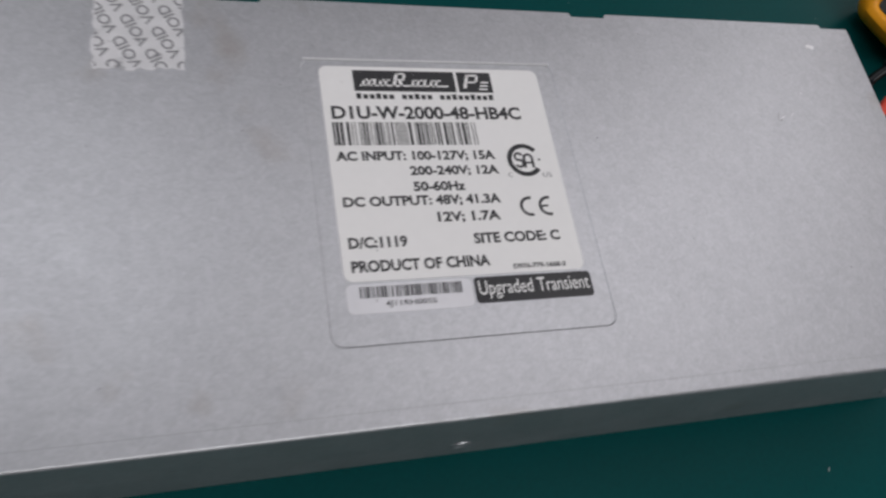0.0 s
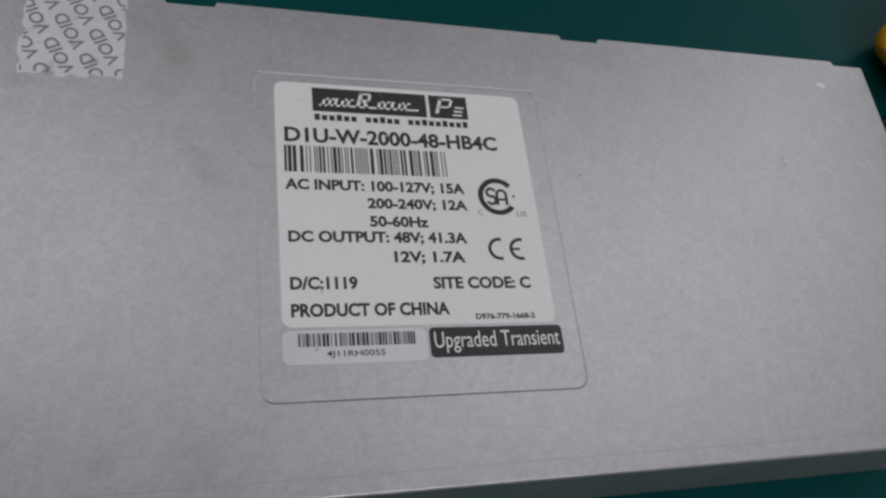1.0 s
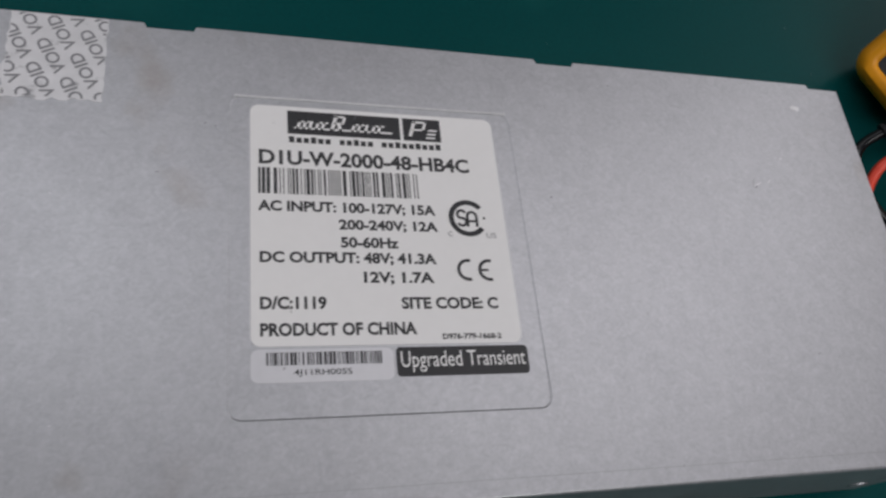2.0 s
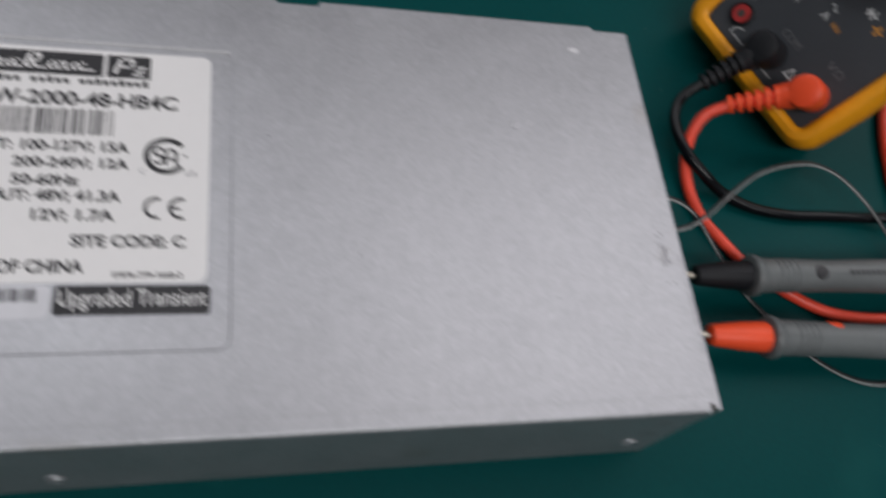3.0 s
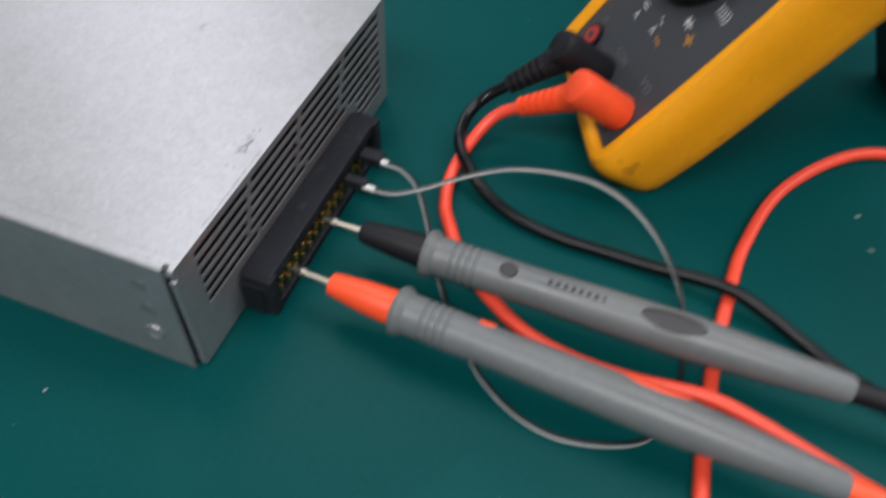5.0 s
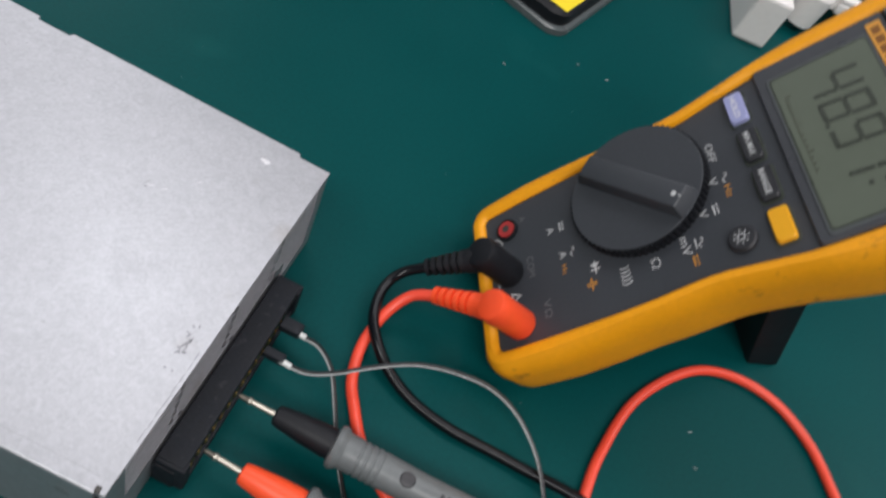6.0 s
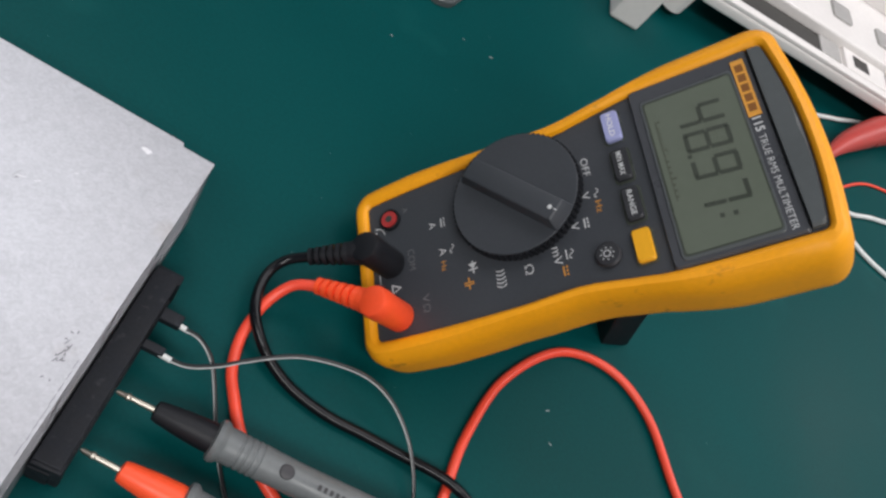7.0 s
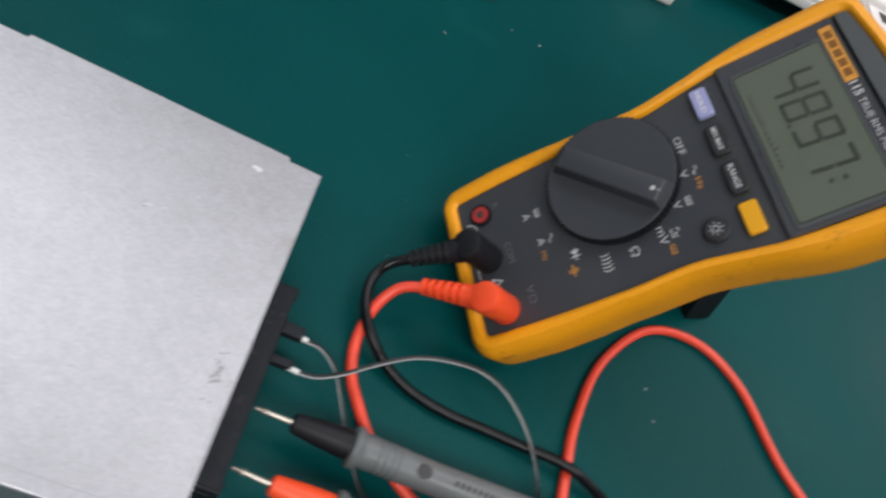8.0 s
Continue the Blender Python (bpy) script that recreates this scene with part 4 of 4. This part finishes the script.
def stand():
    """Fold-out tilt stand from the back down to the mat, in the meter's own frame."""
    inv = METER.inverted()
    foot_a = inv @ Vector((0.1845, 0.1675, 0.0010))
    foot_b = foot_a + Vector((-0.036, 0, 0))
    hinge_b, hinge_a = Vector((foot_b.x, 0.098, -0.0300)), Vector((foot_a.x, 0.098, -0.0300))
    along = (foot_a - hinge_a).normalized()
    normal = along.cross(Vector((1, 0, 0))).normalized()
    if normal.y > 0:
        normal = -normal
    bm = bmesh.new()
    v = [bm.verts.new(p + normal * k) for k in (0.0, 0.0130) for p in (hinge_a, foot_a, foot_b, hinge_b)]
    for f in ((0, 1, 2, 3), (7, 6, 5, 4), (0, 4, 5, 1), (1, 5, 6, 2), (2, 6, 7, 3), (3, 7, 4, 0)):
        bm.faces.new([v[i] for i in f])
    bmesh.ops.bevel(bm, geom=bm.edges[:], offset=0.0006, segments=2, affect="EDGES", profile=0.5)
    return bm


part("tilt_stand", stand(), M_BLACK, meter, "black fold-out tilt stand")


# ---- test leads with their plugs ----
def lead(name_label, base, bend_to, colour, cord_material, cord, radius=0.0019):
    ob = thing("test_lead", name_label, "test lead", group="meter test leads")
    b = METER @ Vector(base)
    out = Vector(JZ)
    part("plug", lathe([(0.0002, 0.0050), (0.0010, 0.0054), (0.0100, 0.0054), (0.0140, 0.0056), (0.0178, 0.0056), (0.0192, 0.0051), (0.0196, 0.0042)], 28, (b, out)), colour, ob, "moulded right-angle plug", True)
    top_at = b + out * 0.0140
    to = Vector(bend_to)
    way = (to - top_at).normalized()
    L = (to - top_at).length
    prof = [(0.0, 0.0048), (0.006, 0.0044)]
    n = 6
    for k in range(n):
        a = 0.008 + (L - 0.009) * k / n
        w = (L - 0.009) / n
        r = 0.0040 - 0.0012 * k / n
        prof += [(a, r), (a + w * 0.55, r), (a + w * 0.6, r - 0.0015), (a + w * 0.95, r - 0.0015)]
    part("strain_relief", lathe(prof, 20, (top_at, way)), colour, ob, "ribbed strain relief")
    part("cord", cable([to - way * 0.004, *cord], radius, 14, 10), cord_material, ob, smooth=True)
    return ob


lead("red silicone test lead plugged into the multimeter", (0.0386, 0.0006, 0.0), (0.0456, 0.1079, 0.0155), M_RED, M_REDCABLE,
     [(0.0405, 0.1056, 0.0125), (0.0354, 0.0978, 0.0068), (0.0336, 0.0855, 0.0035), (0.0359, 0.0738, 0.0020), (0.0405, 0.0656, 0.0020), (0.0480, 0.0552, 0.0020), (0.0592, 0.0462, 0.0020), (0.0723, 0.0389, 0.0020), (0.0853, 0.0361, 0.0020), (0.0993, 0.0352, 0.0030), (0.1122, 0.0356, 0.0048), (0.1197, 0.0355, 0.0058), (0.1301, 0.0344, 0.0045), (0.1471, 0.0312, 0.0020), (0.1651, 0.0262, 0.0020), (0.1901, 0.0210, 0.0020),
      (0.2251, 0.0197, 0.0020), (0.2547, 0.0444, 0.0020), (0.2442, 0.0836, 0.0020), (0.2189, 0.1110, 0.0020), (0.1996, 0.1384, 0.0020), (0.1775, 0.1501, 0.0020), (0.1517, 0.1450, 0.0020), (0.1306, 0.1203, 0.0020), (0.1217, 0.0918, 0.0020), (0.1198, 0.0692, 0.0020), (0.1192, 0.0544, 0.0020), (0.1196, 0.0387, 0.0019), (0.1209, 0.0191, 0.0020), (0.1241, -0.0005, 0.0020), (0.1329, -0.0251, 0.0020), (0.1612, -0.0495, 0.0020), (0.1959, -0.0345, 0.0020), (0.2055, -0.0050, 0.0022), (0.1933, 0.0092, 0.0032), (0.1763, 0.0136, 0.0050)])
lead("black silicone test lead plugged into the multimeter", (0.0180, -0.0010, 0.0), (0.0390, 0.1160, 0.0150), M_BLACK, M_BLACKCABLE,
     [(0.0343, 0.1132, 0.0118), (0.0310, 0.1056, 0.0092), (0.0325, 0.0944, 0.0086), (0.0382, 0.0865, 0.0068), (0.0461, 0.0811, 0.0035), (0.0571, 0.0765, 0.0020), (0.0711, 0.0739, 0.0020), (0.0862, 0.0737, 0.0020), (0.0998, 0.0731, 0.0026), (0.1118, 0.0720, 0.0048), (0.1203, 0.0704, 0.0059), (0.1288, 0.0680, 0.0045), (0.1398, 0.0639, 0.0022), (0.1528, 0.0571, 0.0020), (0.1678, 0.0532, 0.0020), (0.1878, 0.0524, 0.0020), (0.2146, 0.0589, 0.0020), (0.2244, 0.0708, 0.0020), (0.2094, 0.0746, 0.0020), (0.1956, 0.0628, 0.0056), (0.1868, 0.0490, 0.0056), (0.1779, 0.0430, 0.0044)])

# ---- far side of the bench ----
chassis = thing("equipment_housing", "upturned white plastic equipment housing on short feet", "housing", pose(0.1879, 0.4264, 0, 0, 0, 9))
part("shell", block(0.0, 0.42, 0.0, 0.22, 0.018, 0.026, 0.002, 3), M_WHITE, chassis, smooth=True)
part("front_rim", block(0.0, 0.42, 0.0005, 0.008, 0.0255, 0.0288, 0.0010, 2), M_WHITE, chassis, smooth=True)
part("mid_rail", block(0.0, 0.42, 0.030, 0.038, 0.0255, 0.0335, 0.0014), M_WHITE, chassis)
part("deck", block(0.0, 0.42, 0.038, 0.215, 0.0255, 0.0325, 0.0014), M_WHITE, chassis)
part("rear_rail", block(0.06, 0.42, 0.100, 0.112, 0.0320, 0.044, 0.0014), M_WHITE, chassis)
# Floor coloured near-black for the shade down in the trench.
part("trench_floor", block(0.014, 0.098, 0.0112, 0.0296, 0.0255, 0.0264), M_HOLESHADE, chassis)
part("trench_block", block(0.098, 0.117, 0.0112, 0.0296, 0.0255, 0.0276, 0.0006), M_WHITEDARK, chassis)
socket = part("socket_block", block(0.120, 0.160, 0.0082, 0.0296, 0.0255, 0.0290, 0.0006), M_WHITE, chassis)
# Dark plate on top of the block paints the hole's shade.
part("socket_hole_shade", block(0.128, 0.142, 0.0140, 0.0250, 0.0289, 0.0294), M_HOLESHADE, socket)
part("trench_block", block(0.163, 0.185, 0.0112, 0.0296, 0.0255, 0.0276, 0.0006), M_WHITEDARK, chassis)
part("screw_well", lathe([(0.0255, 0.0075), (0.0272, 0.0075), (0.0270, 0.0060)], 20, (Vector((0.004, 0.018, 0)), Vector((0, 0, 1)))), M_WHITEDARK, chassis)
part("foot", block(-0.058, -0.0372, -0.037, 0.012, 0.0, 0.030, 0.002), M_WHITE, chassis)
part("foot", block(0.36, 0.39, 0.16, 0.20, 0.0, 0.0165), M_WHITE, chassis)
part("foot", block(0.02, 0.05, 0.16, 0.20, 0.0, 0.0165), M_WHITE, chassis)
part("bridge", block(-0.058, 0.004, 0.004, 0.016, 0.018, 0.031, 0.001), M_WHITE, chassis)
part("boss", lathe([(0.006, 0.009), (0.026, 0.010), (0.029, 0.008)], 24, (Vector((-0.014, 0.002, 0.0)), Vector((0, 0, 1)))), M_WHITE, chassis, smooth=True)
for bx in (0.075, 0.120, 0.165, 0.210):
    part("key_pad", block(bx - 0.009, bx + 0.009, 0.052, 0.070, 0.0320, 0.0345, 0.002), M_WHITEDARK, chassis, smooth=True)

case = thing("black_case", "small black plastic case with a yellow sticker", "case", pose(0.0348, 0.3377, 0, 0, 0, -17))
part("clear_rim", slab(rounded(-0.0250, 0.0250, -0.0380, 0.0380, 0.010), 0.0, 0.004, 0.0008), M_RIM, case, "dull clear plastic rim", True)
part("case_body", slab(rounded(-0.0225, 0.0225, -0.0355, 0.0355, 0.009), 0.0, 0.012, 0.002), M_BLACK, case, smooth=True)
part("yellow_sticker", slab(rounded(-0.002, 0.0205, -0.0310, 0.0300, 0.0008), 0.0120, 0.0122), M_YELLOWTAPE, case)

clip = thing("crocodile_clip", "red insulated crocodile clip lying on the mat", "clip")
part("boot", cable([(0.3008, 0.3727, 0.012), (0.3119, 0.3904, 0.012), (0.3259, 0.4090, 0.012), (0.3513, 0.4378, 0.012), (0.3739, 0.4591, 0.012)], 0.007, 18, 8, lambda s: 0.0026 + 0.0080 * min(1, s * 1.30)), M_CLIP, clip, smooth=True)
part("jaw", cable([(0.2896, 0.3569, 0.010), (0.3017, 0.3745, 0.012)], 0.0020, 10, 3), M_TIP, clip)
part("clip_cord", cable([(0.3701, 0.4554, 0.012), (0.4006, 0.4740, 0.006), (0.4487, 0.4800, 0.003)], 0.002, 10, 8), M_REDCABLE, clip)
for pts in ([(0.2570, 0.4357, 0.0015), (0.2939, 0.4248, 0.0015), (0.3225, 0.4376, 0.002), (0.3615, 0.4615, 0.0015), (0.4296, 0.4756, 0.0015)],
            [(0.2771, 0.4025, 0.0015), (0.3016, 0.3852, 0.0015), (0.3166, 0.3606, 0.0015), (0.3313, 0.3528, 0.0015), (0.3551, 0.3638, 0.0015), (0.4029, 0.3819, 0.0015)],
            [(0.2870, 0.3882, 0.0044), (0.3051, 0.3569, 0.003), (0.3269, 0.3360, 0.0015), (0.3513, 0.3224, 0.0015), (0.4044, 0.3161, 0.0015)]):
    w = thing("white_cable", "thin white cable lying loose on the mat", "cable", group="loose cables")
    part("cord", cable(pts, 0.0015, 10, 10), M_WHITEWIRE, w)
rw = thing("red_wire", "thin red wire lying loose on the mat", "wire")
part("cord", cable([(0.2975, 0.3552, 0.001), (0.3213, 0.3680, 0.001), (0.3553, 0.3958, 0.001), (0.4119, 0.4100, 0.001)], 0.001, 10, 8), M_REDCABLE, rw)

# ---- specks of dust and lint on the mat ----
rng = random.Random(11)
spots = [(0.0785, 0.2849, 0.0008), (0.0621, 0.2851, 0.0005), (0.1530, 0.1184, 0.0006), (0.1572, 0.1057, 0.0005), (-0.0336, -0.0202, 0.0005), (-0.0030, 0.0055, 0.0005), (0.0300, 0.2574, 0.0005)]
for _ in range(60):
    spots.append((rng.uniform(-0.15, 0.25), rng.uniform(-0.06, 0.36), rng.uniform(0.00006, 0.00018)))
verts, faces = [], []
for x, y, r in spots:
    b = len(verts)
    a0 = rng.uniform(0, 6)
    k = rng.uniform(1.0, 2.2)
    for i in range(6):
        a = math.pi * i / 3
        px, py = r * k * math.cos(a), r * 0.7 * math.sin(a)
        verts.append((x + px * math.cos(a0) - py * math.sin(a0), y + px * math.sin(a0) + py * math.cos(a0), 0.0003))
    verts.append((x, y, 0.0003 + r * 0.5))
    faces += [(b + i, b + (i + 1) % 6, b + 6) for i in range(6)]
tagged(part("dust", mesh_of("dust", verts, faces), M_DUST, None), "pale specks of dust on the green mat", "dust", kind="stuff")
